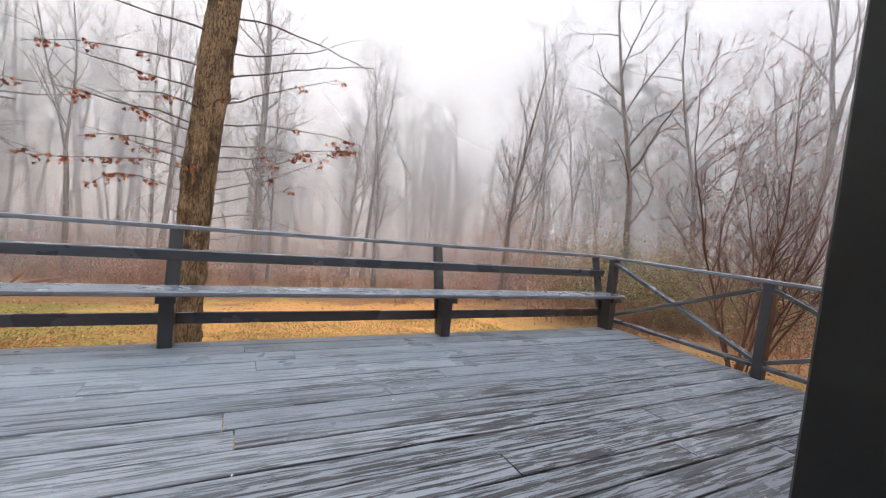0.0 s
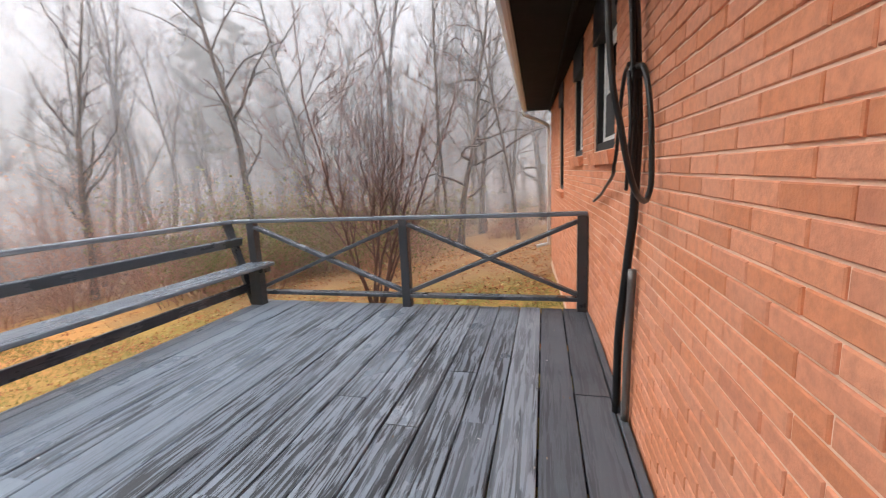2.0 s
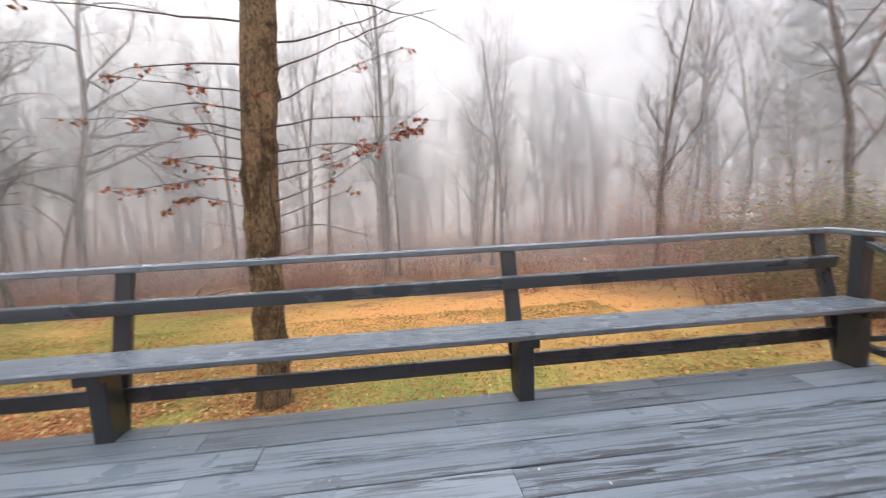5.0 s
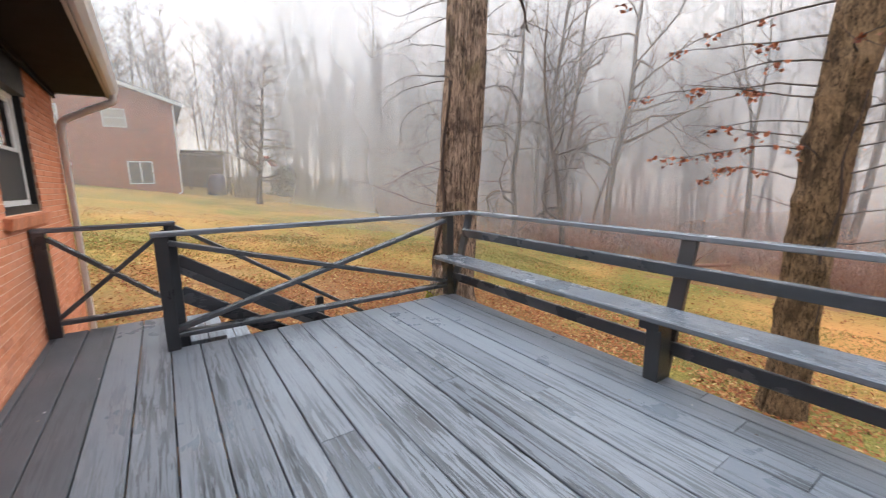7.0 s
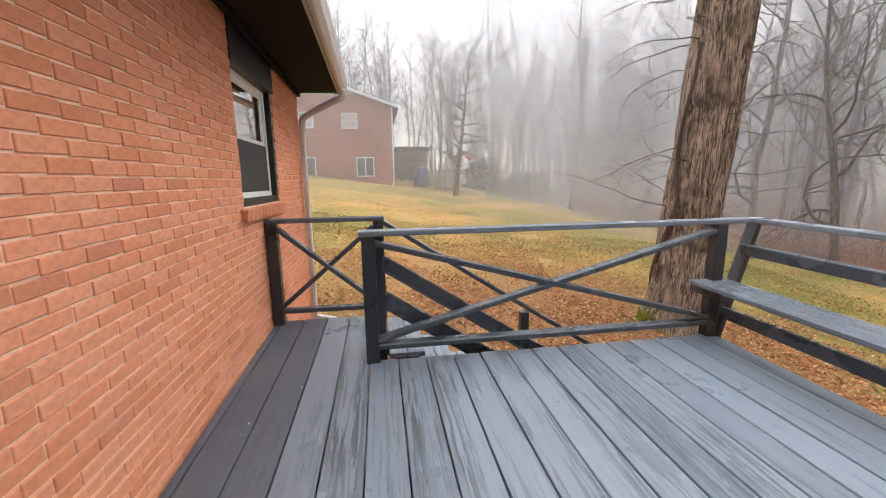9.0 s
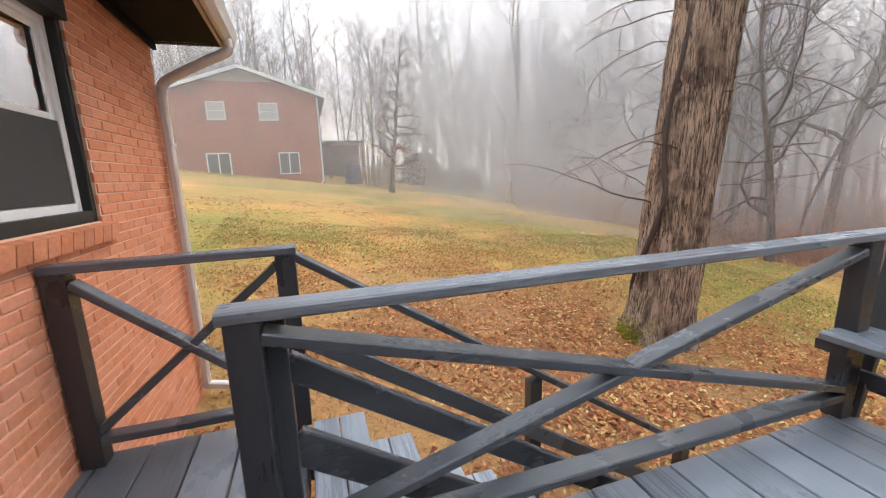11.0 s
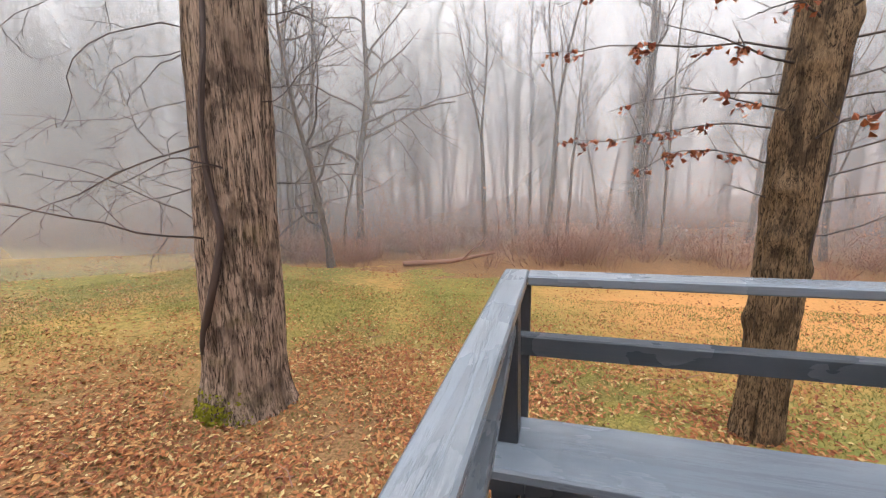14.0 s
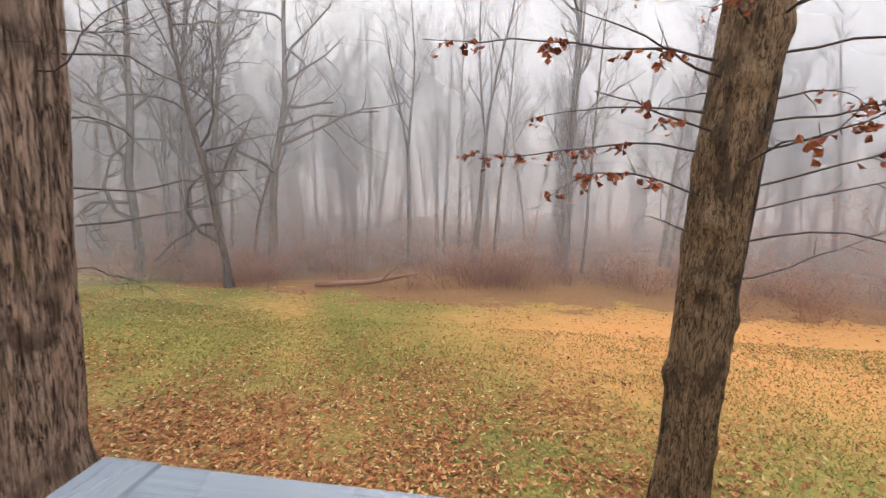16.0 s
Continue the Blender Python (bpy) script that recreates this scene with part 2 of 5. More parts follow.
_g.inputs["IOR"].default_value = 1.45


def leaf_paint(name, stops, rough=0.7):
    n = Nodes(name)
    c = n.ramp(n.random(True), stops)
    c = n.mix(n.ramp(n.noise(60, 3), [(0.4, 0.3), (0.7, 0)]), c, (0.06, 0.03, 0.015))
    return n.done(c, rough, spec=0.3)


M_LITTER = leaf_paint("fallen_leaf", [(0, (0.24, 0.075, 0.035)), (0.3, (0.42, 0.135, 0.048)), (0.62, (0.55, 0.215, 0.075)), (0.88, (0.66, 0.36, 0.13)), (1, (0.78, 0.60, 0.27))])
M_RUSSET = leaf_paint("russet_leaf", [(0, (0.16, 0.035, 0.022)), (0.5, (0.32, 0.08, 0.035)), (1, (0.44, 0.15, 0.06))])
M_DUSKY = leaf_paint("dry_thicket_leaf", [(0, (0.30, 0.12, 0.07)), (0.5, (0.42, 0.18, 0.105)), (1, (0.50, 0.25, 0.16))])
M_GRASS = leaf_paint("grass_blade", [(0, (0.17, 0.19, 0.045)), (0.4, (0.26, 0.255, 0.06)), (0.75, (0.36, 0.31, 0.09)), (1, (0.52, 0.38, 0.13))])
M_GREEN = leaf_paint("evergreen_leaf", [(0, (0.02, 0.04, 0.018)), (0.6, (0.045, 0.07, 0.03)), (1, (0.07, 0.10, 0.04))])
M_IVY = leaf_paint("ivy_leaf", [(0, (0.07, 0.06, 0.035)), (1, (0.16, 0.13, 0.075))])
M_NEEDLE = leaf_paint("pine_needles", [(0, (0.05, 0.06, 0.03)), (1, (0.11, 0.12, 0.06))])
M_OLIVE = leaf_paint("olive_leaf", [(0, (0.15, 0.14, 0.04)), (1, (0.28, 0.25, 0.09))])

# ---- building helpers ----


def mesh_from(name, verts, faces, material, smooth=False):
    me = bpy.data.meshes.new(name)
    me.from_pydata(verts if isinstance(verts, list) else np.asarray(verts).tolist(), [], faces if isinstance(faces, list) else np.asarray(faces).tolist())
    me.materials.append(material)
    if smooth:
        me.polygons.foreach_set("use_smooth", [True] * len(me.polygons))
    me.update()
    return me


LEANING = False


def lean(p):
    """The house stands a little out of true with the deck: its lines rise and swing outward to the east."""
    x, y, z = p
    return x, y + 0.045 * max(0.0, x - 3.5), z + 0.0245 * (x + 5.75)


def thing(name, place, label, category, group="", kind=""):
    ob = new(name)
    ob.empty_display_size = 0.1
    ob.location = place
    return tagged(ob, label, category, group, kind)


def base_of(parent):
    spot = Vector((0, 0, 0))
    while parent is not None:
        spot += parent.location
        parent = parent.parent
    return spot


def part(name, shape, material, parent, label="", smooth=False, kind=""):
    """One mesh object under a thing (or None); shape: (verts, faces) in the world's metres."""
    verts, faces = shape
    off = base_of(parent)
    if LEANING:
        verts = [lean(p) for p in verts]
    v = np.asarray([tuple(p) for p in verts], float) - np.array(off)
    ob = new(name, mesh_from(name, v, faces, material, smooth))
    ob.parent = parent
    return tagged(ob, label, kind=kind)


def join(*shapes):
    verts, faces = [], []
    for v, f in shapes:
        n = len(verts)
        verts += [tuple(p) for p in v]
        faces += [tuple(i + n for i in g) for g in f]
    return verts, faces


def beam(p0, p1, w, h, up=(0, 0, 1), edge=0.005):
    """A sawn timber from p0 to p1, w across and h along up, with eased edges."""
    a, b = Vector(p0), Vector(p1)
    d = (b - a).normalized()
    side = d.cross(Vector(up)).normalized()
    top = side.cross(d).normalized()
    e = min(edge, w * 0.3, h * 0.3)
    x, y = w / 2, h / 2
    ring = [(-x + e, -y), (x - e, -y), (x, -y + e), (x, y - e), (x - e, y), (-x + e, y), (-x, y - e), (-x, -y + e)]
    verts = [tuple(a + side * u + top * v) for u, v in ring] + [tuple(b + side * u + top * v) for u, v in ring]
    faces = [(i, (i + 1) % 8, 8 + (i + 1) % 8, 8 + i) for i in range(8)]
    faces += [tuple(range(7, -1, -1)), tuple(range(8, 16))]
    return verts, faces


def block(x0, x1, y0, y1, z0, z1, edge=0.004):
    """An upright box with eased edges."""
    return beam(((x0 + x1) / 2, (y0 + y1) / 2, z0), ((x0 + x1) / 2, (y0 + y1) / 2, z1), abs(x1 - x0), abs(y1 - y0), up=(0, 1, 0), edge=edge)


def tube(points, radii, sides=6, cap=True):
    """A round bar through points."""
    pts = [Vector(p) for p in points]
    if isinstance(radii, (int, float)):
        radii = [radii] * len(pts)
    verts, faces = [], []
    ref = Vector((0.13, 0.21, 0.97))
    for i, p in enumerate(pts):
        d = (pts[min(i + 1, len(pts) - 1)] - pts[max(i - 1, 0)]).normalized()
        u = d.cross(ref)
        if u.length < 0.05:
            u = d.cross(Vector((1, 0.1, 0)))
        u.normalize()
        v = d.cross(u)
        for k in range(sides):
            a = 2 * math.pi * k / sides
            verts.append(tuple(p + (u * math.cos(a) + v * math.sin(a)) * radii[i]))
    for i in range(len(pts) - 1):
        for k in range(sides):
            q = (k + 1) % sides
            faces.append((i * sides + k, i * sides + q, (i + 1) * sides + q, (i + 1) * sides + k))
    if cap:
        faces.append(tuple(range(sides - 1, -1, -1)))
        n = (len(pts) - 1) * sides
        faces.append(tuple(range(n, n + sides)))
    return verts, faces


def smooth_line(points, steps=6):
    """A Catmull-Rom line through points."""
    p = [Vector(q) for q in points]
    p = [p[0] * 2 - p[1]] + p + [p[-1] * 2 - p[-2]]
    out = []
    for i in range(1, len(p) - 2):
        for k in range(steps):
            t = k / steps
            a, b, c, d = p[i - 1], p[i], p[i + 1], p[i + 2]
            out.append(0.5 * (2 * b + (c - a) * t + (2 * a - 5 * b + 4 * c - d) * t * t + (3 * b - a - 3 * c + d) * t ** 3))
    out.append(p[-2])
    return out


# ---- plan, in metres: the deck's boards are the level 0 ----
WALL_Y = 0.235
WEST, EAST, NORTH = -2.93, 4.38, 3.80
RAIL_TOP = 0.93
LAND_W, LAND_N = -3.87, 1.20
HOUSE_W, HOUSE_E, SOFFIT = -5.75, 9.7, 2.29


def ground_z(x, y):
    """The lawn's height."""
    yy = y if y < 6 else 6 + (y - 6) * 0.6 if y < 16 else 12 + (y - 16) * 0.25
    z = -0.68 - 0.138 * yy
    z += 0.056 * max(0.0, -x - 6.0) * (1.0 if y < 8 else max(0.35, 1.0 - (y - 8) * 0.05))
    z += 0.012 * max(0.0, x - 4.0)
    z += 0.05 * noise.noise(Vector((x * 0.3, y * 0.3, 0.0))) + 0.02 * noise.noise(Vector((x * 1.1, y * 1.1, 3.0)))
    return z

# ---- ground ----


def build_ground():
    def line(lo, hi, fine_lo, fine_hi, step):
        out, v = [], fine_lo
        while v <= fine_hi + 1e-6:
            out.append(v)
            v += step
        g, v = step, fine_hi
        while v < hi:
            g *= 1.25
            v += g
            out.append(min(v, hi))
        g, v = step, fine_lo
        while v > lo:
            g *= 1.25
            v -= g
            out.insert(0, max(v, lo))
        return out

    xs, ys = line(-900, 900, -34, 20, 0.45), line(-900, 900, -10, 26, 0.45)
    verts = [(x, y, ground_z(max(-60, min(60, x)), max(-40, min(60, y)))) for y in ys for x in xs]
    n = len(xs)
    faces = [(j * n + i, j * n + i + 1, (j + 1) * n + i + 1, (j + 1) * n + i) for j in range(len(ys) - 1) for i in range(n - 1)]
    tagged(part("ground", (verts, faces), M_GROUND, None, smooth=True), "patchy winter lawn with leaf litter, sloping down to the woods", "lawn", kind="structure")


build_ground()

# ---- deck floor ----
deck = thing("deck", (0, 2, -0.04), "wet blue-grey painted wooden deck with worn boards", "deck", kind="structure")
PITCH, THICK = 0.1985, 0.038
rng = random.Random(4)
DECK_BOARDS = []


def build_deck():
    row = 0
    y = 0.298 - PITCH
    while y < NORTH - 0.02:
        y1 = min(y + PITCH - 0.0065, NORTH)
        x0 = LAND_W - 0.03 if y1 < LAND_N + 0.05 else WEST - 0.02
        cuts = [x0]
        j = rng.uniform(1.2, 3.4) + (row % 2) * 1.3
        while x0 + j < EAST - 0.7:
            cuts.append(x0 + j)
            j += rng.choice([2.44, 3.0, 3.66])
        cuts.append(EAST + rng.uniform(0.0, 0.02))
        for a, b in zip(cuts[:-1], cuts[1:]):
            dz = rng.uniform(-0.003, 0.003)
            DECK_BOARDS.append((a + 0.002, b - 0.003, max(y, WALL_Y + 0.012) + rng.uniform(0, 0.003), y1, dz))
        y += PITCH
        row += 1
    part("rim_joist", join(beam((WEST, NORTH - 0.03, -0.14), (EAST, NORTH - 0.03, -0.14), 0.038, 0.19), beam((EAST - 0.03, WALL_Y + 0.02, -0.14), (EAST - 0.03, NORTH - 0.05, -0.14), 0.038, 0.19), beam((WEST + 0.02, LAND_N + 0.02, -0.14), (WEST + 0.02, NORTH - 0.05, -0.14), 0.038, 0.19)), M_RAILX_SHADED, deck)
    part("joists", join(*[beam((x, WALL_Y + 0.03, -0.14), (x, NORTH - 0.06, -0.14), 0.038, 0.185) for x in np.arange(WEST + 0.4, EAST - 0.2, 0.6)]), M_RAILY_SHADED, deck)
    part("landing_rim", join(beam((LAND_W, WALL_Y + 0.02, -0.14), (LAND_W, LAND_N, -0.14), 0.038, 0.19), beam((LAND_W + 0.02, LAND_N - 0.02, -0.14), (WEST, LAND_N - 0.02, -0.14), 0.038, 0.19)), M_RAILY_SHADED, deck)
    for x, y in ((WEST + 0.15, NORTH - 0.2), (0.7, NORTH - 0.2), (EAST - 0.15, NORTH - 0.2), (EAST - 0.15, 1.0), (WEST + 0.15, 1.5), (LAND_W + 0.07, LAND_N - 0.1)):
        part("support_post", block(x - 0.045, x + 0.045, y - 0.045, y + 0.045, ground_z(x, y) - 0.1, -0.235), M_POST_SHADED, deck)


build_deck()

# ---- rails ----


def cross_rail(name, a, b, label, low=0.115, posts=(True, True), wide=0.09, cap=True, cap_over=(0.06, 0.06), cap_w=0.095):
    """A rail panel with a flat cap, a flat bottom rail and an X of flat timbers between two posts; a and b are (x, y)."""
    A, B = Vector((*a, 0)), Vector((*b, 0))
    d = (B - A).normalized()
    mat = M_RAILX_SHADED if abs(d.x) > abs(d.y) else M_RAILY_SHADED
    ob = thing(name, ((A.x + B.x) / 2, (A.y + B.y) / 2, 0), label, "railing", "deck railings")
    up = RAIL_TOP - 0.038
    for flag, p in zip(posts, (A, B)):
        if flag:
            part("post", block(p.x - 0.045, p.x + 0.045, p.y - 0.045, p.y + 0.045, -0.004, up), M_POST_SHADED, ob)
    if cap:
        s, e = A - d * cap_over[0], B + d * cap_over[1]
        part("cap_rail", beam((s.x, s.y, RAIL_TOP - 0.019), (e.x, e.y, RAIL_TOP - 0.019), cap_w, 0.038, edge=0.006), M_CAPX_LIT if mat is M_RAILX_SHADED else M_CAPY_LIT, ob, "flat wet top board")
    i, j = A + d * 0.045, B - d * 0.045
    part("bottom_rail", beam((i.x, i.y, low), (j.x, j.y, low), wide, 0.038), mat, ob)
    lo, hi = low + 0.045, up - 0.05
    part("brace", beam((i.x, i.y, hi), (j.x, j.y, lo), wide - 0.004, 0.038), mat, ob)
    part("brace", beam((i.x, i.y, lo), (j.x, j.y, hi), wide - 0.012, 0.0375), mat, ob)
    return ob


RX = 4.33
cross_rail("deck_railing", (RX, WALL_Y + 0.088), (RX, 2.03), "dark grey timber railing with crossed braces against the brick wall", cap_over=(0.04, 0.0))
cross_rail("deck_railing", (RX, 2.03), (RX, 3.80), "dark grey timber railing with crossed braces at the bench end", posts=(False, True), cap_over=(0.0, 0.29))
WX = -2.946
west_rail = cross_rail("deck_railing", (WX, 1.115), (WX, 3.745), "dark grey timber railing with crossed braces beside the stairs", cap_over=(0.06, 0.345))
part("doubled_post", block(WX - 0.115, WX - 0.05, 1.135, 1.215, -0.30, RAIL_TOP - 0.045), M_POST_SHADED, west_rail)
cross_rail("landing_railing", (LAND_W + 0.035, WALL_Y + 0.055), (LAND_W + 0.035, LAND_N - 0.02), "short dark grey railing with crossed braces on the stair landing", cap_over=(0.045, 0.05), cap_w=0.09, wide=0.075)

# ---- bench along the deck's north edge ----
bench = thing("bench", (0.7, 3.75, 0), "long dark grey timber bench with a leaning back", "bench")
LEGS = (-2.937, -0.54, 1.865, 4.235)


def build_bench():
    lean = 0.27
    part("seat", beam((WX - 0.03, 3.715, 0.437), (RX + 0.01, 3.715, 0.437), 0.285, 0.04, edge=0.008), M_CAPX_LIT, bench, "wet weathered seat plank")
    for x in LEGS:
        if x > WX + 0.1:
            part("leg", block(x - 0.05, x + 0.05, 3.665, 3.80, -0.12, 0.416), M_POST_SHADED, bench)
        part("cleat", beam((x, 3.60, 0.385), (x, 3.83, 0.385), 0.13, 0.05), M_POST_SHADED, bench)
        part("back_post", beam((x, 3.80 - 0.2 * lean, -0.2), (x, 3.80 + lean * 0.885, 0.885), 0.1, 0.04, up=(0, 1, 0)), M_POST_SHADED, bench)
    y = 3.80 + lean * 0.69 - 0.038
    part("back_rail", beam((WX + 0.02, y, 0.69), (RX - 0.02, y, 0.69), 0.036, 0.09, up=(0, -lean, 1)), M_RAILX_SHADED, bench)
    part("lower_rail", beam((WX + 0.02, 3.845, 0.19), (RX - 0.02, 3.845, 0.19), 0.036, 0.092), M_RAILX_SHADED, bench)
    part("cap_rail", beam((WX + 0.05, 4.046, RAIL_TOP - 0.0195), (RX - 0.05, 4.046, RAIL_TOP - 0.0195), 0.095, 0.0375, edge=0.006), M_CAPX_LIT, bench, "flat wet top board")


build_bench()

# ---- stairs down from the landing ----
stairs = thing("stairs", (-3.4, 1.9, -0.5), "grey timber stairs with open risers down to the leaf-covered lawn", "stairs")
RISE, RUN, STEPS = 0.19, 0.25, 5


def build_stairs():
    x0, x1 = LAND_W + 0.06, WX - 0.10
    for k in range(0, STEPS + 1):
        z, y = -RISE * k - 0.002, LAND_N + 0.02 + RUN * k
        for q in range(2):
            a = y + 0.006 + q * 0.134
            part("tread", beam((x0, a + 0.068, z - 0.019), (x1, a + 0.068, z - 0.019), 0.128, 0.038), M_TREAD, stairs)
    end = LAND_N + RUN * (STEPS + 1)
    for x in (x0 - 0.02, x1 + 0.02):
        part("stringer", beam((x, LAND_N, -0.20), (x, end + 0.1, -0.20 - RISE / RUN * (end + 0.1 - LAND_N)), 0.038, 0.24), M_RAILY_SHADED, stairs)
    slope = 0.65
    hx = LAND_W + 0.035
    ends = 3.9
    part("handrail", beam((hx, LAND_N - 0.02, 0.905), (hx, ends, 0.905 - slope * (ends - LAND_N + 0.02)), 0.085, 0.038), M_RAILY_SHADED, stairs, "sloping handrail")
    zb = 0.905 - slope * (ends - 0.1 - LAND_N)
    part("end_post", block(hx - 0.04, hx + 0.04, ends - 0.13, ends - 0.05, ground_z(hx, ends) - 0.1, zb - 0.03), M_POST_SHADED, stairs)
    part("middle_rail", beam((hx + 0.06, LAND_N, 0.50), (hx + 0.06, ends - 0.1, 0.50 - slope * (ends - 0.1 - LAND_N)), 0.038, 0.09), M_RAILY_SHADED, stairs)
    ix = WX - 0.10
    part("inner_end_post", block(ix - 0.065, ix - 0.02, 2.62, 2.71, ground_z(ix, 2.7) - 0.1, -0.19), M_POST_SHADED, stairs)
    part("inner_rail", beam((ix, 1.2, 0.70), (ix, 2.8, 0.70 - slope * 1.6), 0.038, 0.085), M_RAILY_SHADED, stairs)
    part("inner_lower_rail", beam((ix, 1.2, 0.42), (ix, 2.6, 0.42 - slope * 1.4), 0.038, 0.12), M_RAILY_SHADED, stairs)
    part("middle_post", block(hx - 0.04, hx + 0.04, 2.50, 2.58, ground_z(hx, 2.5) - 0.1, 0.905 - slope * (2.58 - LAND_N) - 0.045), M_POST_SHADED, stairs)


build_stairs()

# ---- our house ----
WINDOWS = [  # x0, x1, z0, z1 of the openings in the north wall
    (-4.46, -3.36, 1.01, 2.13),
    (3.25, 4.12, 1.19, 2.13),
    (4.78, 5.50, 1.19, 2.13),
    (6.80, 7.52, 0.74, 2.13),
]
DOOR = (-1.20, 0.645, -0.02, 2.12)
DOOR_HOLE = (-1.20, 0.645, -0.16, 1.985)
OPENINGS = WINDOWS + [DOOR_HOLE]
LEANING = True


def wall_with_holes(x0, x1, z0, z1, y0, y1, holes):
    """A thick wall along x with openings through it."""
    xs = sorted({x0, x1, *([3.5] if x0 < 3.5 < x1 else []), *[h[0] for h in holes], *[h[1] for h in holes]})
    out = []
    for a, b in zip(xs[:-1], xs[1:]):
        m = (a + b) / 2
        cover = sorted((h[2], h[3]) for h in holes if h[0] < m < h[1])
        z = z0
        for lo, hi in cover:
            if lo > z:
                out.append((a, b, z, lo))
            z = hi
        if z < z1:
            out.append((a, b, z, z1))
    shapes = [([(p, y0, q), (r, y0, q), (r, y1, q), (p, y1, q), (p, y0, s), (r, y0, s), (r, y1, s), (p, y1, s)],
               [(0, 3, 2, 1), (4, 5, 6, 7), (0, 1, 5, 4), (1, 2, 6, 5), (2, 3, 7, 6), (3, 0, 4, 7)]) for p, r, q, s in out]
    return join(*shapes)


MORTAR_Y = WALL_Y - 0.006
wall_north = tagged(part("wall_north", wall_with_holes(HOUSE_W + 0.004, HOUSE_E - 0.004, -1.6, SOFFIT, WALL_Y - 0.24, MORTAR_Y, OPENINGS), M_MORTAR, None), "orange-red brick house wall with pale mortar joints", "wall", kind="structure")
LEANING = False
tagged(part("wall_west", wall_with_holes(WALL_Y - 8.5, WALL_Y - 0.25, -1.6, SOFFIT + 0.2, 0, 0.22, []), M_BRICK_REST, None), "plain brick gable wall", "wall", kind="structure")
w = bpy.data.objects["wall_west"]
w.matrix_world = Matrix(((0, -1, 0, HOUSE_W + 0.226), (1, 0, 0, 0), (0, 0, 1, 0), (0, 0, 0, 1)))
tagged(part("wall_east", wall_with_holes(WALL_Y - 8.5, WALL_Y - 0.25, -1.6, SOFFIT + 0.2, 0, 0.22, []), M_BRICK_REST, None), "plain brick gable wall", "wall", kind="structure")
bpy.data.objects["wall_east"].matrix_world = Matrix(((0, -1, 0, HOUSE_E - 0.006), (1, 0, 0, 0), (0, 0, 1, 0), (0, 0, 0, 1)))
tagged(part("wall_south", block(HOUSE_W + 0.23, HOUSE_E - 0.23, WALL_Y - 8.7, WALL_Y - 8.5, -1.6, SOFFIT), M_ROOM, None), "plain back wall", "wall", kind="structure")
tagged(part("floor", block(HOUSE_W + 0.24, HOUSE_E - 0.24, WALL_Y - 8.49, WALL_Y - 0.245, -0.12, -0.015), M_ROOM, None), "plain floor of the dim room", "floor", kind="structure")
tagged(part("ceiling", block(HOUSE_W + 0.24, HOUSE_E - 0.24, WALL_Y - 8.49, WALL_Y - 0.245, SOFFIT - 0.03, SOFFIT - 0.004), M_ROOM, None), "plain ceiling of the dim room", "ceiling", kind="structure")

# roof, soffit, fascia and gutter
LEANING = True
EAVE_Y = 0.73
roof = thing("roof", (2, 0, SOFFIT), "low shingled roof with dark soffit, tan fascia and gutter", "roof", kind="structure")
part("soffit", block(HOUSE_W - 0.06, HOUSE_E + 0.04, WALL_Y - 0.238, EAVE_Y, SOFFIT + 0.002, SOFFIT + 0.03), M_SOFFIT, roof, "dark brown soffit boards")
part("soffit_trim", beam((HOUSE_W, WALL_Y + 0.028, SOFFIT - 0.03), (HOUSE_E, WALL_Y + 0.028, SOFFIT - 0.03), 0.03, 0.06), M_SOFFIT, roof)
part("fascia", block(HOUSE_W - 0.06, HOUSE_E + 0.04, EAVE_Y + 0.002, EAVE_Y + 0.024, SOFFIT - 0.012, SOFFIT + 0.16), M_FASCIA, roof, "tan painted fascia board")
slope_v = [(HOUSE_W - 0.25, EAVE_Y + 0.1, SOFFIT + 0.165), (HOUSE_E + 0.25, EAVE_Y + 0.1, SOFFIT + 0.165), (HOUSE_E + 0.25, WALL_Y - 4.2, SOFFIT + 1.8), (HOUSE_W - 0.25, WALL_Y - 4.2, SOFFIT + 1.8), (HOUSE_E + 0.25, WALL_Y - 9.2, SOFFIT + 0.165), (HOUSE_W - 0.25, WALL_Y - 9.2, SOFFIT + 0.165)]
part("shingles", join((slope_v, [(0, 1, 2, 3), (3, 2, 4, 5)]), ([(x, y, z - 0.05) for x, y, z in slope_v], [(3, 2, 1, 0), (5, 4, 2, 3)])), M_SHINGLE, roof)
for x, n in ((HOUSE_W - 0.03, -1), (HOUSE_E + 0.03, 1)):
    part("gable", ([(x, EAVE_Y, SOFFIT), (x, WALL_Y - 4.2, SOFFIT + 1.72), (x, WALL_Y - 9.1, SOFFIT), (x - n * 0.05, EAVE_Y, SOFFIT), (x - n * 0.05, WALL_Y - 4.2, SOFFIT + 1.72), (x - n * 0.05, WALL_Y - 9.1, SOFFIT)], [(0, 1, 2), (5, 4, 3), (0, 3, 4, 1), (1, 4, 5, 2)]), M_FASCIA, roof)


def gutter_shape(x0, x1):
    prof = [(0.0, 0.11), (0.0, 0.0), (0.035, -0.012), (0.075, 0.03), (0.085, 0.07), (0.10, 0.11), (0.094, 0.114), (0.08, 0.072), (0.07, 0.035), (0.035, -0.004), (0.006, 0.006), (0.006, 0.11)]
    verts = [(x, EAVE_Y + 0.026 + u, SOFFIT + 0.01 + v) for x in (x0, x1) for u, v in prof]
    k = len(prof)
    faces = [(i, (i + 1) % k, k + (i + 1) % k, k + i) for i in range(k)]
    faces += [(0, 1, 2, 3, 4, 5), (k + 5, k + 4, k + 3, k + 2, k + 1, k)]
    return verts, faces


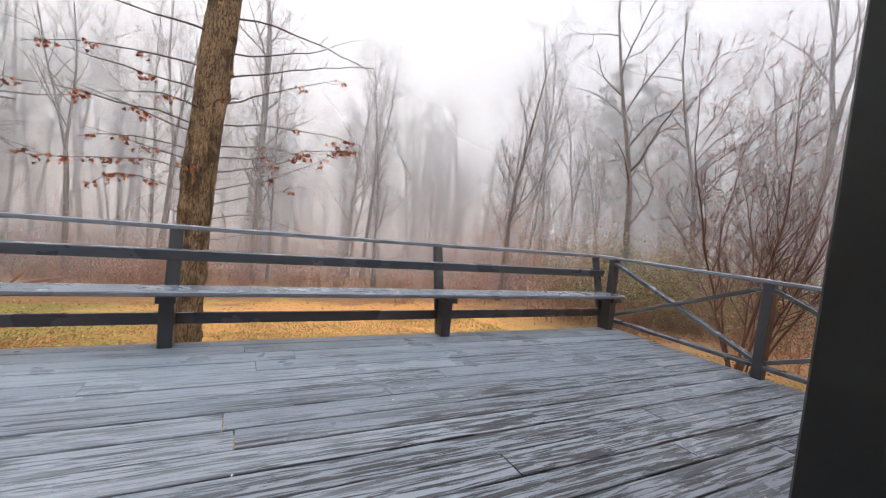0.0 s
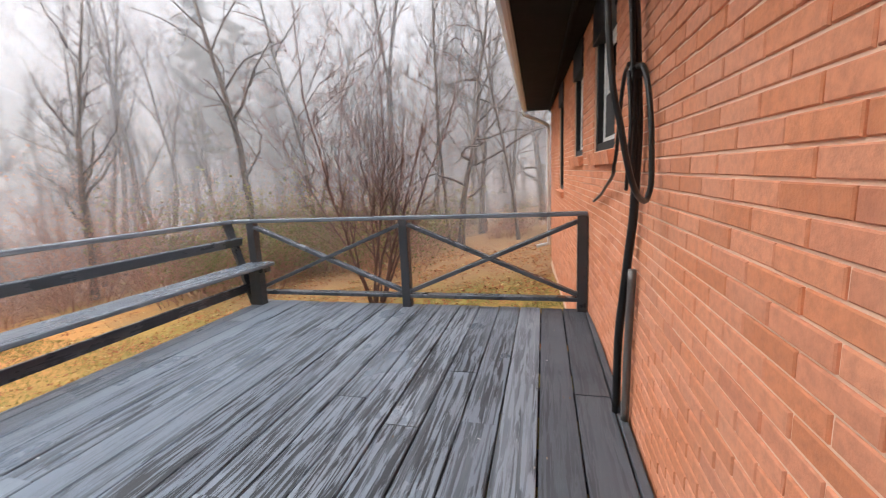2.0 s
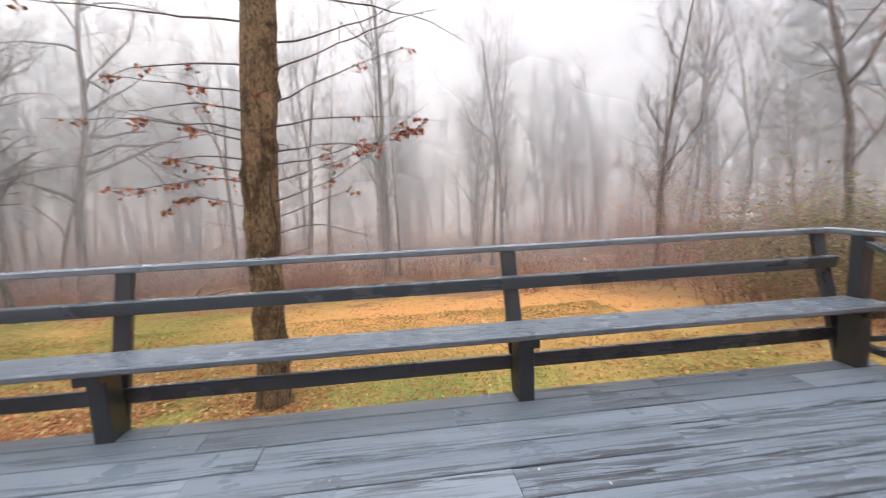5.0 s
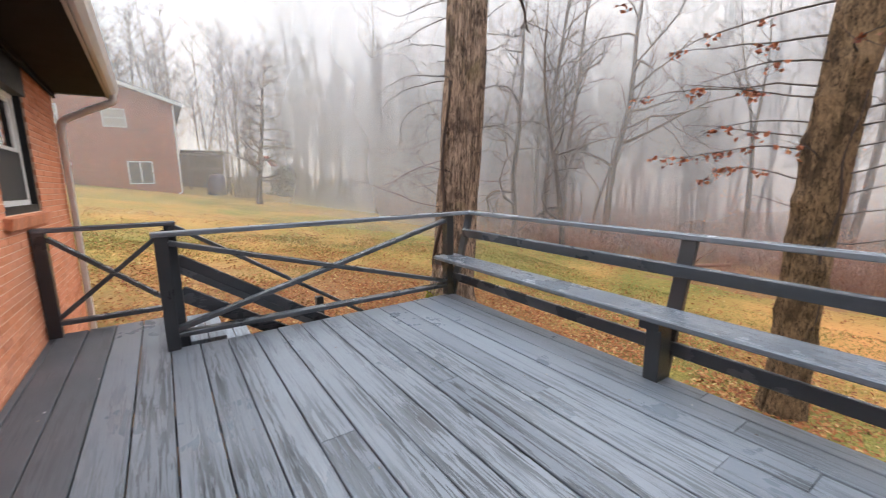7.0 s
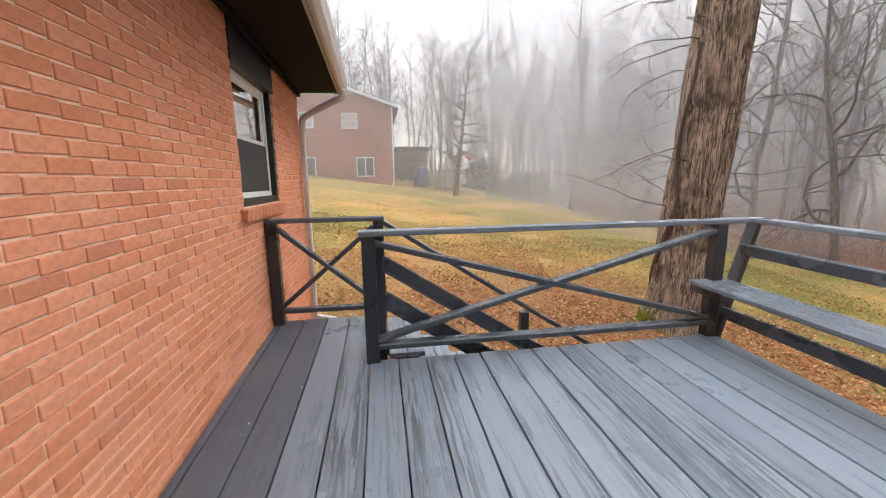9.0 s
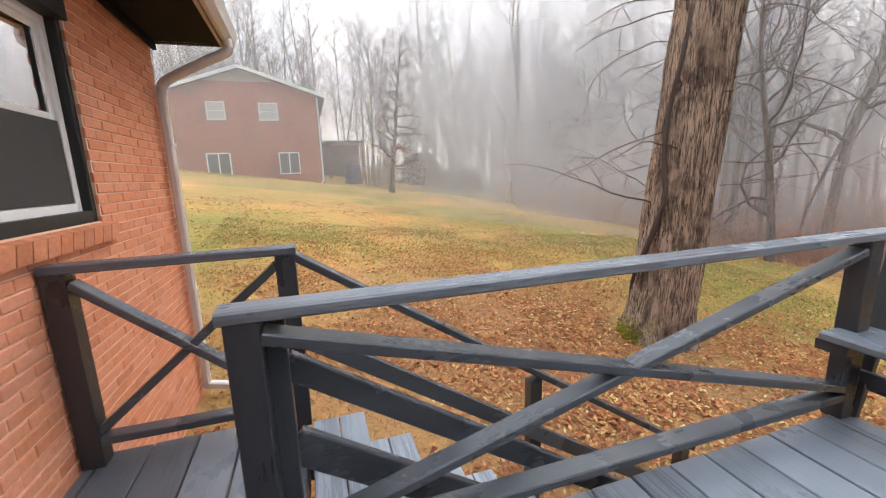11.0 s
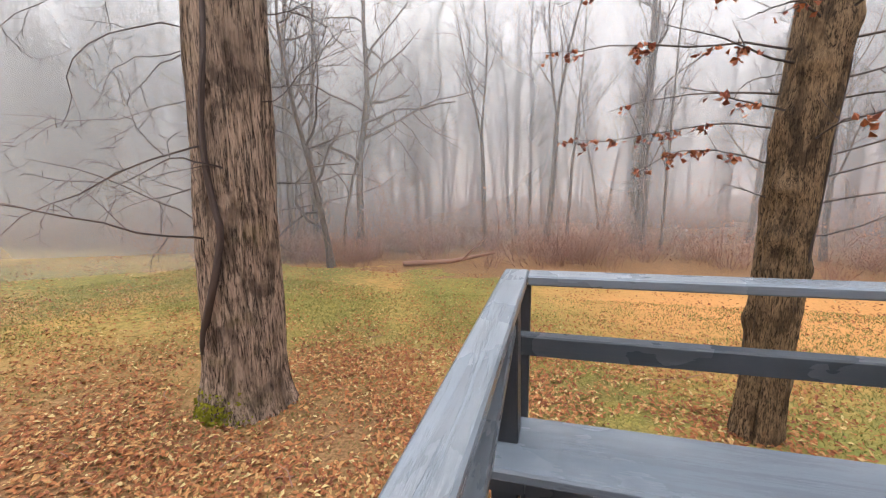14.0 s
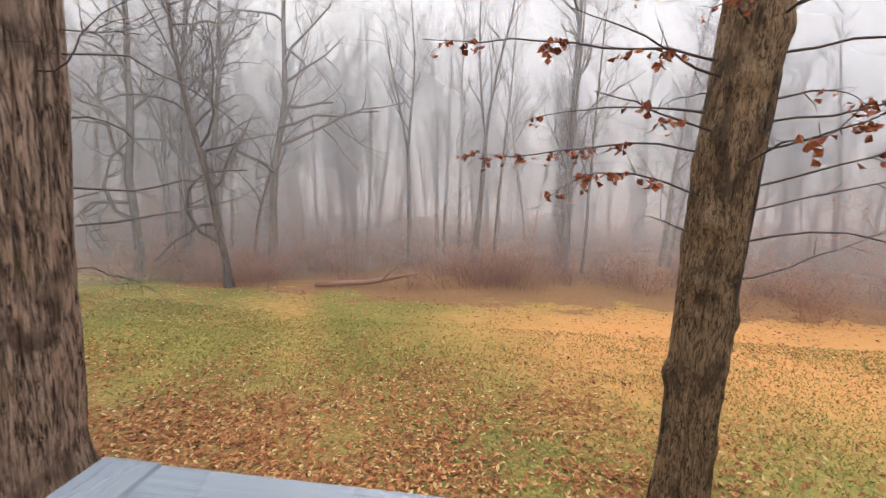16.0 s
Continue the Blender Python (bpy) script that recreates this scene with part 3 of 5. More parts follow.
gutter = thing("gutter", (2, EAVE_Y + 0.05, SOFFIT), "pale metal gutter under the roof edge", "gutter")
part("trough", gutter_shape(HOUSE_W - 0.12, HOUSE_E + 0.1), M_GUTTER, gutter)
for gx, end in ((HOUSE_W + 0.10, -1), (HOUSE_E - 0.10, 1)):
    down = thing("downspout", (gx, WALL_Y + 0.05, 0), "tall pale metal downspout at the brick corner", "downspout")
    part("elbow", tube(smooth_line([(gx, EAVE_Y + 0.07, SOFFIT + 0.02), (gx, EAVE_Y + 0.06, SOFFIT - 0.07), (gx, EAVE_Y - 0.1, SOFFIT - 0.15), (gx, 0.45, SOFFIT - 0.24), (gx, WALL_Y + 0.075, SOFFIT - 0.33), (gx, WALL_Y + 0.055, SOFFIT - 0.46)]), 0.038, 8), M_GUTTER, down, smooth=True)
    gz = ground_z(gx, 0.3)
    part("pipe", beam((gx, WALL_Y + 0.055, SOFFIT - 0.42), (gx, WALL_Y + 0.055, gz + 0.1), 0.075, 0.06, up=(0, 1, 0), edge=0.012), M_GUTTER, down)
    part("outlet", beam((gx, WALL_Y + 0.06, gz + 0.12), (gx + 0.0, WALL_Y + 0.32, gz + 0.06), 0.075, 0.06, edge=0.012), M_GUTTER, down)
    for z in (1.5, 0.3):
        part("strap", beam((gx - 0.055, WALL_Y + 0.088, z), (gx + 0.055, WALL_Y + 0.088, z), 0.006, 0.03), M_GUTTER, down)


M_SCREEN = plain("screen_mesh", (0.055, 0.055, 0.055), 0.7, vary=0.3, scale=8)


def house_window(n, x0, x1, z0, z1, label):
    """A white double-hung window in a black-painted opening with a rowlock brick sill."""
    ob = thing("window_%d" % n, ((x0 + x1) / 2, WALL_Y, z0), label, "window", kind="structure")
    yo = WALL_Y - 0.02
    b = 0.055 if x0 > 0 else 0.034
    part("black_casing", join(block(x0, x0 + b, yo - 0.10, yo, z0, z1), block(x1 - b, x1, yo - 0.10, yo, z0, z1), block(x0 + b, x1 - b, yo - 0.10, yo, z0, z0 + 0.06)), M_BLACK, ob, "black painted casing")
    part("head_board", block(x0 - 0.01, x1 + 0.01, yo - 0.10, WALL_Y + 0.014, z1 - 0.12, SOFFIT - 0.002), M_BLACK, ob, "black board up to the soffit")
    a, c, lo, hi = x0 + b, x1 - b, z0 + 0.06, z1 - 0.12
    f = 0.042
    yf = yo - 0.045
    fr = part("frame", join(block(a, a + f, yf - 0.05, yf, lo, hi), block(c - f, c, yf - 0.05, yf, lo, hi), block(a + f, c - f, yf - 0.05, yf, lo, lo + f), block(a + f, c - f, yf - 0.05, yf, hi - f, hi)), M_VINYL, ob, "white vinyl frame")
    mid = (lo + hi) / 2
    s = 0.03
    for nm, q0, q1, y in (("upper_sash", mid - s / 2, hi - f, yf - 0.018), ("lower_sash", lo + f, mid + s / 2, yf - 0.034)):
        sash = part(nm, join(block(a + f, a + f + s, y - 0.014, y, q0, q1), block(c - f - s, c - f, y - 0.014, y, q0, q1), block(a + f + s, c - f - s, y - 0.014, y, q0, q0 + s), block(a + f + s, c - f - s, y - 0.014, y, q1 - s, q1)), M_VINYL, ob, "white sash")
        g = part("pane", block(a + f + s - 0.004, c - f - s + 0.004, y - 0.01, y - 0.005, q0 + s - 0.004, q1 - s + 0.004, edge=0.0005), M_GLASS, sash)
        g.visible_shadow = False
        if nm == "lower_sash":
            part("insect_screen", block(a + f + 0.004, c - f - 0.004, yf - 0.012, yf - 0.009, q0 + 0.004, q1 - s - 0.004, edge=0.0005), M_SCREEN, ob, "dark insect screen")
    part("brick_sill", join(*[beam((x, WALL_Y - 0.05, z0 - 0.045), (x, WALL_Y + 0.045, z0 - 0.060), 0.088, 0.088, edge=0.004) for x in np.arange(x0 - 0.01, x1 + 0.06, 0.0965)]), M_BRICK_REST, ob, "brick sill set on edge")
    return ob


house_window(1, *WINDOWS[0], "white double-hung window in black trim with a brick sill")
for n, wdw in enumerate(WINDOWS[1:]):
    house_window(n + 2, *wdw, "white window in black trim high in the brick wall")

# patio door
LEANING = False
door = thing("door_1", (-0.33, WALL_Y - 0.1, 0), "white glazed patio door standing open in a black timber surround", "door", kind="structure")
x0, x1, z0, z1 = DOOR
part("surround", join(block(x0, x0 + 0.045, WALL_Y - 0.094, WALL_Y + 0.045, z0 + 0.02, z1), block(x1 - 0.045, x1, WALL_Y - 0.10, WALL_Y + 0.045, z0 + 0.02, z1), block(x0 + 0.045, x1 - 0.045, WALL_Y - 0.10, WALL_Y + 0.045, z1 - 0.045, z1)), M_BLACK, door, "black painted timber surround")
part("door_frame", join(block(x0 + 0.045, x0 + 0.158, WALL_Y - 0.2, WALL_Y - 0.095, z0 + 0.02, z1 - 0.05), block(x1 - 0.06, x1 - 0.045, WALL_Y - 0.2, WALL_Y - 0.105, z0 + 0.02, z1 - 0.05), block(x0 + 0.158, x1 - 0.06, WALL_Y - 0.2, WALL_Y - 0.105, z1 - 0.1, z1 - 0.05)), M_VINYL, door, "white frame")
px0, px1 = x0 + 0.17, x0 + 0.80
leaf = part("door_leaf", join(block(px0, px0 + 0.11, WALL_Y - 0.165, WALL_Y - 0.12, 0.03, 2.0), block(px1 - 0.11, px1, WALL_Y - 0.165, WALL_Y - 0.12, 0.03, 2.0), block(px0 + 0.11, px1 - 0.11, WALL_Y - 0.165, WALL_Y - 0.12, 0.03, 0.22), block(px0 + 0.11, px1 - 0.11, WALL_Y - 0.165, WALL_Y - 0.12, 1.88, 2.0)), M_VINYL, door, "white panel with a long glass pane")
pane = part("pane", block(px0 + 0.107, px1 - 0.107, WALL_Y - 0.146, WALL_Y - 0.138, 0.217, 1.883, edge=0.0005), M_GLASS, leaf)
pane.visible_shadow = False
part("threshold", block(x0 + 0.05, x1 - 0.05, WALL_Y - 0.24, WALL_Y + 0.008, -0.012, 0.018), M_CONDUIT, door, "dull metal threshold")
part("hook", tube(smooth_line([(x0 + 0.022, WALL_Y + 0.046, 1.76), (x0 + 0.022, WALL_Y + 0.07, 1.755), (x0 + 0.03, WALL_Y + 0.075, 1.72)], 4), 0.006, 6), M_CONDUIT, door)

# power conduit and cables on the wall
CY = WALL_Y + 0.03
conduit = thing("power_conduit", (2.55, CY, 0), "black power cable in a worn metal conduit on the brick", "conduit")
part("pipe", tube(smooth_line([(2.525, CY, 0.0), (2.505, CY, 0.4), (2.45, CY, 0.80)]), 0.019, 10), M_CONDUIT, conduit, "worn grey pipe", smooth=True)
TRUNK_LINE = [(2.60, CY + 0.03, 0.0), (2.585, CY + 0.03, 0.4), (2.535, CY + 0.02, 0.66), (2.49, CY + 0.01, 0.88), (2.46, CY, 1.06), (2.435, CY, 1.24), (2.415, CY, 1.42), (2.405, CY + 0.01, 1.60), (2.44, CY + 0.01, 1.76), (2.49, CY + 0.01, 1.95), (2.56, CY + 0.02, 2.2), (2.62, CY + 0.03, SOFFIT + 0.2)]
part("cable", tube(smooth_line(TRUNK_LINE), [0.021 - 0.004 * k / 66 for k in range(67)], 8), M_CABLE, conduit, smooth=True)
part("cable", tube(smooth_line([(x - 0.026, y + 0.022, z) for x, y, z in TRUNK_LINE[5:]]), 0.012, 7), M_CABLE, conduit, smooth=True)
part("tie", tube([(2.38, CY + 0.012, 1.655), (2.44, CY + 0.012, 1.68)], 0.03, 8), M_CABLE, conduit)
loop = thing("cable_loop", (2.3, CY, 1.4), "coiled black cable hanging on the brick wall", "cable")
part("strand", tube(smooth_line([(2.0, 0.50, SOFFIT + 0.18), (1.96, 0.47, 2.0), (1.95, 0.455, 1.70), (1.935, 0.44, 1.51), (1.93, 0.42, 1.41), (1.935, 0.40, 1.31), (1.945, 0.38, 1.23), (1.99, 0.35, 1.17), (2.10, 0.30, 1.135), (2.15, 0.275, 1.16), (2.16, CY, 1.22), (2.19, CY, 1.40), (2.24, CY, 1.53), (2.30, CY + 0.01, 1.65), (2.36, CY + 0.02, 1.67)]), 0.011, 7), M_CABLE, loop, smooth=True)
part("strand", tube(smooth_line([(2.39, CY + 0.05, 1.66), (2.33, CY + 0.05, 1.52), (2.31, CY + 0.05, 1.40), (2.345, CY + 0.05, 1.27), (2.40, CY + 0.045, 1.17)]), 0.009, 6), M_CABLE, loop, smooth=True)
loose = thing("loose_cable", (3.0, CY, 1.3), "thin black cable end hanging loose on the wall", "cable")
part("strand", tube(smooth_line([(2.43, CY + 0.04, 1.70), (2.52, CY + 0.04, 1.685), (2.59, CY + 0.04, 1.62), (2.65, CY + 0.04, 1.50), (2.715, CY + 0.04, 1.34), (2.78, CY + 0.04, 1.28), (2.88, CY + 0.03, 1.235), (3.22, CY + 0.02, 1.165), (3.5, CY + 0.01, 1.11), (3.84, CY + 0.02, 1.045)]), 0.010, 6), M_CABLE, loose, smooth=True)

# ---- trees ----


def limb(rng, start, direction, length, radius, segs, wander, lift, taper=0.35):
    """Points and radii of one crooked limb."""
    p, d = Vector(start), Vector(direction).normalized()
    pts, rad = [p.copy()], [radius]
    for k in range(segs):
        d = (d + Vector((rng.gauss(0, wander), rng.gauss(0, wander), rng.gauss(0, wander) + lift))).normalized()
        p = p + d * (length / segs)
        pts.append(p.copy())
        rad.append(radius * (1 - (1 - taper) * (k + 1) / segs))
    return pts, rad


class Limbs:
    """Many tubes gathered into one mesh."""

    def __init__(self):
        self.v, self.f = [], []

    def add(self, pts, rad, sides, pointed=False):
        v, f = tube(pts, rad, sides, cap=False)
        if pointed:
            v = v[:-sides] + [tuple(pts[-1])]
            m = len(v) - 1
            f = f[:-sides] + [(m - sides + k, m - sides + (k + 1) % sides, m) for k in range(sides)]
        n = len(self.v)
        self.v += v
        self.f += [tuple(i + n for i in g) for g in f]


def branch_out(rng, out, pts, rad, level, count, length, spread, lift, span=(0.3, 1.0), tips=None, least=0.004, deep=2, wander=0.16):
    """Side limbs along a limb, down to twigs; deep: the level of the last twigs."""
    for k in range(count):
        t = span[0] + (span[1] - span[0]) * (k + rng.random()) / count
        i = min(int(t * (len(pts) - 1)), len(pts) - 2)
        u = t * (len(pts) - 1) - i
        p = pts[i].lerp(pts[i + 1], u)
        r = rad[i] * (1 - u) + rad[i + 1] * u
        d = (pts[i + 1] - pts[i]).normalized()
        a = rng.uniform(0, 2 * math.pi)
        side = d.orthogonal().normalized()
        side = side * math.cos(a) + d.cross(side) * math.sin(a)
        way = d * (1 - spread) + side * spread + Vector((0, 0, lift))
        ln = length * rng.uniform(0.6, 1.2) * (1.15 - 0.6 * t)
        last = level >= deep
        segs = 1 if level >= 3 else (6, 4, 2)[level]
        q, s = limb(rng, p, way, ln, max(r * (0.55, 0.6, 0.6, 0.6)[min(level, 3)], least), segs, wander, lift * 0.25, 0.3)
        out.add(q, s, (5, 3, 3, 3)[min(level, 3)], pointed=last)
        if not last:
            branch_out(rng, out, q, s, level + 1, (6, 5, 4)[level], ln * 0.52, spread, lift, (0.25, 1.0), tips, least, deep, wander)
        elif tips is not None:
            tips.append(q[-1])


def forest_tree(seed, height, radius, first, count, spread, lift, fork=False, mat=M_BARK_FAR, twig=M_TWIG, least=0.006, reach=0.28, deep=3, wander=0.16, label="tall bare grey tree in the fog", ivy=0.0):
    """A bare tall tree with a tapered trunk and an open crown; its base stands at the origin."""
    rng = random.Random(seed)
    ob = thing("tree", (0, 0, 0), label, "tree", "woodland trees")
    pts, rad = limb(rng, (0, 0, -0.2), (rng.gauss(0, 0.03), rng.gauss(0, 0.03), 1), height, radius, 12, 0.25 * wander, 0.03, 0.15)
    rad[0] *= 1.5
    trunk = Limbs()
    crown = Limbs()
    if fork:
        trunk.add(pts[:6], rad[:6], 7)
        for s in (-1, 1):
            q, r = limb(rng, pts[5], (s * 0.26, rng.uniform(-0.2, 0.2), 1), height * 0.58, rad[5] * 0.78, 9, 0.07, 0.06, 0.15)
            crown.add(q, r, 5)
            branch_out(rng, crown, q, r, 1, count, height * 0.2, spread, lift, (0.12, 1.0), None, least, deep, wander)
    else:
        trunk.add(pts, rad, 7)
        branch_out(rng, crown, pts, rad, 0, count, height * reach, spread, lift, (first, 1.0), None, least, deep, wander)
    part("trunk", (trunk.v, trunk.f), mat, ob, smooth=True)
    part("crown", (crown.v, crown.f), twig, ob, "bare branches and twigs")
    if ivy:
        places = []
        for k in range(2600):
            z, a = height * ivy * rng.random(), rng.uniform(0, 6.283)
            r = (0.5 + 0.35 * noise.noise(Vector((math.cos(a), math.sin(a), z * 0.8 + seed)))) * math.sqrt(rng.uniform(0.3, 1)) * (1.1 - 0.5 * z / (height * ivy))
            places.append(Vector((r * math.cos(a), r * math.sin(a), z)))
        part("ivy", leaf_cloud(rng, places, 0.06, 0.13), M_IVY, ob, "dull brown-green ivy", kind="stuff")
    return ob


def pine_tree(seed, height):
    """A tall pine: bare lower trunk, and clumps of needles on level boughs above."""
    rng = random.Random(seed)
    ob = thing("pine_tree", (0, 0, 0), "tall grey-green pine standing in the fog", "tree", "woodland trees")
    pts, rad = limb(rng, (0, 0, -0.2), (0, 0, 1), height, 0.17, 12, 0.02, 0.03, 0.12)
    part("trunk", tube(pts, rad, 7), M_BARK_FAR, ob, smooth=True)
    wood, places = Limbs(), []
    for k in range(46):
        t = 0.38 + 0.6 * (k + rng.random()) / 46
        p = pts[0].lerp(pts[-1], t)
        a, ln = rng.uniform(0, 6.283), height * 0.17 * (1.25 - t) * rng.uniform(0.6, 1.3)
        q, r = limb(rng, p, (math.cos(a), math.sin(a), 0.25), ln, 0.03, 4, 0.12, 0.02, 0.3)
        wood.add(q, r, 3, pointed=True)
        for m in range(4):
            c = q[-1].lerp(q[1], m * 0.27) + Vector((rng.gauss(0, 0.1), rng.gauss(0, 0.1), 0.08))
            places += [c + Vector((rng.gauss(0, 0.26), rng.gauss(0, 0.26), rng.gauss(0, 0.11))) for n in range(16)]
    part("boughs", (wood.v, wood.f), M_TWIG, ob)
    part("needle_clumps", leaf_cloud(rng, places, 0.10, 0.2), M_NEEDLE, ob, kind="stuff")
    return ob


def thicket_shrub(seed, height, stems, leaves, leaf_mat, stem_mat, name="shrub", label="dense bare brown brush at the wood's edge"):
    rng = random.Random(seed)
    ob = thing(name, (0, 0, 0), label, "shrub", "woodland brush")
    wood = Limbs()
    spots = []
    for k in range(stems):
        a, r = rng.uniform(0, 6.283), rng.uniform(0, height * 0.35)
        pts, rad = limb(rng, (r * math.cos(a), r * math.sin(a), -0.1), (math.cos(a) * 0.4, math.sin(a) * 0.4, 1), height * rng.uniform(0.5, 1.15), 0.010, 5, 0.16, 0.0, 0.3)
        wood.add(pts, rad, 3, pointed=True)
        branch_out(rng, wood, pts, rad, 2, 12, height * 0.32, 0.6, 0.1, (0.15, 1.0), spots, 0.0035, 2)
    part("stem_tangle", (wood.v, wood.f), stem_mat, ob, kind="stuff")
    if leaves:
        part("leaves", leaf_cloud(rng, [rng.choice(spots) + Vector((rng.gauss(0, 0.15), rng.gauss(0, 0.15), rng.gauss(0, 0.15))) for k in range(leaves)], 0.035, 0.07), leaf_mat, ob, kind="stuff")
    return ob


def leaf_cloud(rng, places, small, large):
    """Bent leaves of two faces each, one at every place."""
    verts, faces = [], []
    for p in places:
        s = rng.uniform(small, large)
        a = Vector((rng.gauss(0, 1), rng.gauss(0, 1), rng.gauss(0, 1))).normalized()
        b = a.orthogonal().normalized()
        b = (Matrix.Rotation(rng.uniform(0, 6.28), 3, a) @ b) * 0.45
        c = a.cross(b).normalized() * 0.25
        n = len(verts)
        verts += [tuple(p - a * s * 0.5), tuple(p + (b + c) * s), tuple(p + a * s * 0.6), tuple(p + (c - b) * s)]
        faces += [(n, n + 1, n + 2), (n, n + 2, n + 3)]
    return verts, faces


def bark_trunk(points, radii, sides, per, depth, freq, seed, flare=None, knobs=()):
    """A heavy trunk whose surface is cut into long ridges; knobs: (height, angle, size) of swellings."""
    line = smooth_line(points, per)
    n = len(line)
    rr = np.interp(np.linspace(0, 1, n), np.linspace(0, 1, len(radii)), radii)
    verts, faces = [], []
    for i, p in enumerate(line):
        for k in range(sides):
            a = 2 * math.pi * k / sides
            c, s = math.cos(a), math.sin(a)
            v = Vector((c * freq, s * freq, p.z * 0.55 + seed))
            ridge = 1 - abs(noise.noise(v)) * 2.0
            v2 = Vector((c * freq * 2.7, s * freq * 2.7, p.z * 1.6 + seed))
            ridge += 0.5 * (1 - abs(noise.noise(v2)) * 2.0)
            lump = noise.noise(Vector((c * 1.2, s * 1.2, p.z * 0.7 + seed * 2)))
            r = rr[i] * (1 + 0.07 * lump) + depth * (ridge - 0.75)
            if flare:
                r += 0.55 * flare * math.exp(-max(0, p.z - line[0].z - 0.25) * 3.0) + flare * max(0.0, noise.noise(Vector((c * 1.6, s * 1.6, seed * 3))) + 0.35) * math.exp(-max(0, p.z - line[0].z - 0.15) * 3.2)
            for hz, ha, hs in knobs:
                dz = (p.z - hz) / 0.10
                if abs(dz) < 2.5:
                    da = (a - ha + math.pi) % (2 * math.pi) - math.pi
                    r += hs * math.exp(-dz * dz - (da / 0.55) ** 2)
            verts.append((p.x + c * r, p.y + s * r, p.z))
    for i in range(n - 1):
        for k in range(sides):
            q = (k + 1) % sides
            faces.append((i * sides + k, i * sides + q, (i + 1) * sides + q, (i + 1) * sides + k))
    return verts, faces


# the old tree by the stairs
AX, AY = -6.42, 6.45
AZ = ground_z(AX, AY)
tree_a = thing("old_tree", (AX, AY, AZ), "thick old tree with furrowed bark and a mossy foot", "tree")


def build_tree_a():
    rng = random.Random(21)
    part("trunk", bark_trunk([(AX - 0.15, AY - 0.1, AZ - 0.25), (AX - 0.12, AY - 0.09, AZ + 0.5), (AX - 0.03, AY - 0.03, 0.4), (AX + 0.1, AY + 0.03, 2.5), (AX + 0.24, AY + 0.1, 5.5), (AX + 0.3, AY + 0.2, 9.0)], [0.50, 0.455, 0.43, 0.41, 0.385, 0.30], 120, 30, 0.036, 10.0, 1.0, 0.13), M_BARK_A, tree_a, "deeply furrowed grey-brown bark", smooth=False)
    vine = []
    for k in range(26):
        t = k / 25
        z = -0.75 + 3.9 * t
        a = radians(-134 + 66 * min(1, t * 2.6) + 9 * math.sin(t * 8))
        r = 0.535 - 0.045 * t
        vine.append((AX - 0.02 + r * math.cos(a) + 0.02 * z, AY + r * math.sin(a), z))
    part("vine", join(tube(vine, [0.045 - 0.02 * k / 25 for k in range(26)], 7), tube([(x + 0.02, y - 0.02, z + 0.05 + 0.03 * math.sin(k)) for k, (x, y, z) in enumerate(vine[4:22])], 0.017, 6)), M_TWIG, tree_a, "dark woody vine", smooth=True)
    for k in range(36):
        z = 0.5 + 5.0 * k / 36 + rng.uniform(-0.1, 0.1)
        a = rng.uniform(0, 6.283)
        if rng.random() < 0.7:
            a = rng.choice([radians(225), radians(45)]) + rng.gauss(0, 0.55)
        s = (AX + 0.1 + 0.36 * math.cos(a), AY + 0.03 + 0.36 * math.sin(a), z)
        pts, rad = limb(rng, s, (math.cos(a), math.sin(a), rng.uniform(-0.1, 0.25)), rng.uniform(1.0, 2.4), rng.uniform(0.006, 0.013), 9, 0.17, -0.03, 0.25)
        out = Limbs()
        out.add(pts, rad, 5)
        branch_out(rng, out, pts, rad, 1, 6, 0.7, 0.55, -0.02, (0.2, 1.0), None, 0.003)
        part("branch", (out.v, out.f), M_TWIG, tree_a, "thin dead drooping branch")
    for a, z in ((radians(60), 4.6), (radians(200), 6.2), (radians(320), 7.0), (radians(110), 7.8)):
        pts, rad = limb(rng, (AX + 0.2, AY + 0.1, z), (math.cos(a), math.sin(a), 0.8), 4.5, 0.10, 9, 0.12, 0.02, 0.2)
        out = Limbs()
        out.add(pts, rad, 6)
        branch_out(rng, out, pts, rad, 0, 8, 1.8, 0.6, 0.05, (0.2, 1.0))
        part("limb", (out.v, out.f), M_TWIG, tree_a)
    moss = []
    for k in range(900):
        a = radians(rng.gauss(268, 20))
        z = abs(rng.gauss(0, 0.15))
        if z > 0.42:
            continue
        r = 0.49 + 0.15 * math.exp(-z * 4) + rng.uniform(-0.03, 0.03)
        moss.append(Vector((AX - 0.13 + r * math.cos(a), AY - 0.09 + r * math.sin(a), AZ + z)))
    part("moss", leaf_cloud(rng, moss, 0.03, 0.06), M_MOSS, tree_a, "yellow-green moss", kind="stuff")


build_tree_a()

# the knotty tree with russet leaves
BX, BY = -0.73, 7.24
BZ = ground_z(BX, BY)
tree_b = thing("knotty_tree", (BX, BY, BZ), "knotty young tree holding a few russet leaves", "tree")


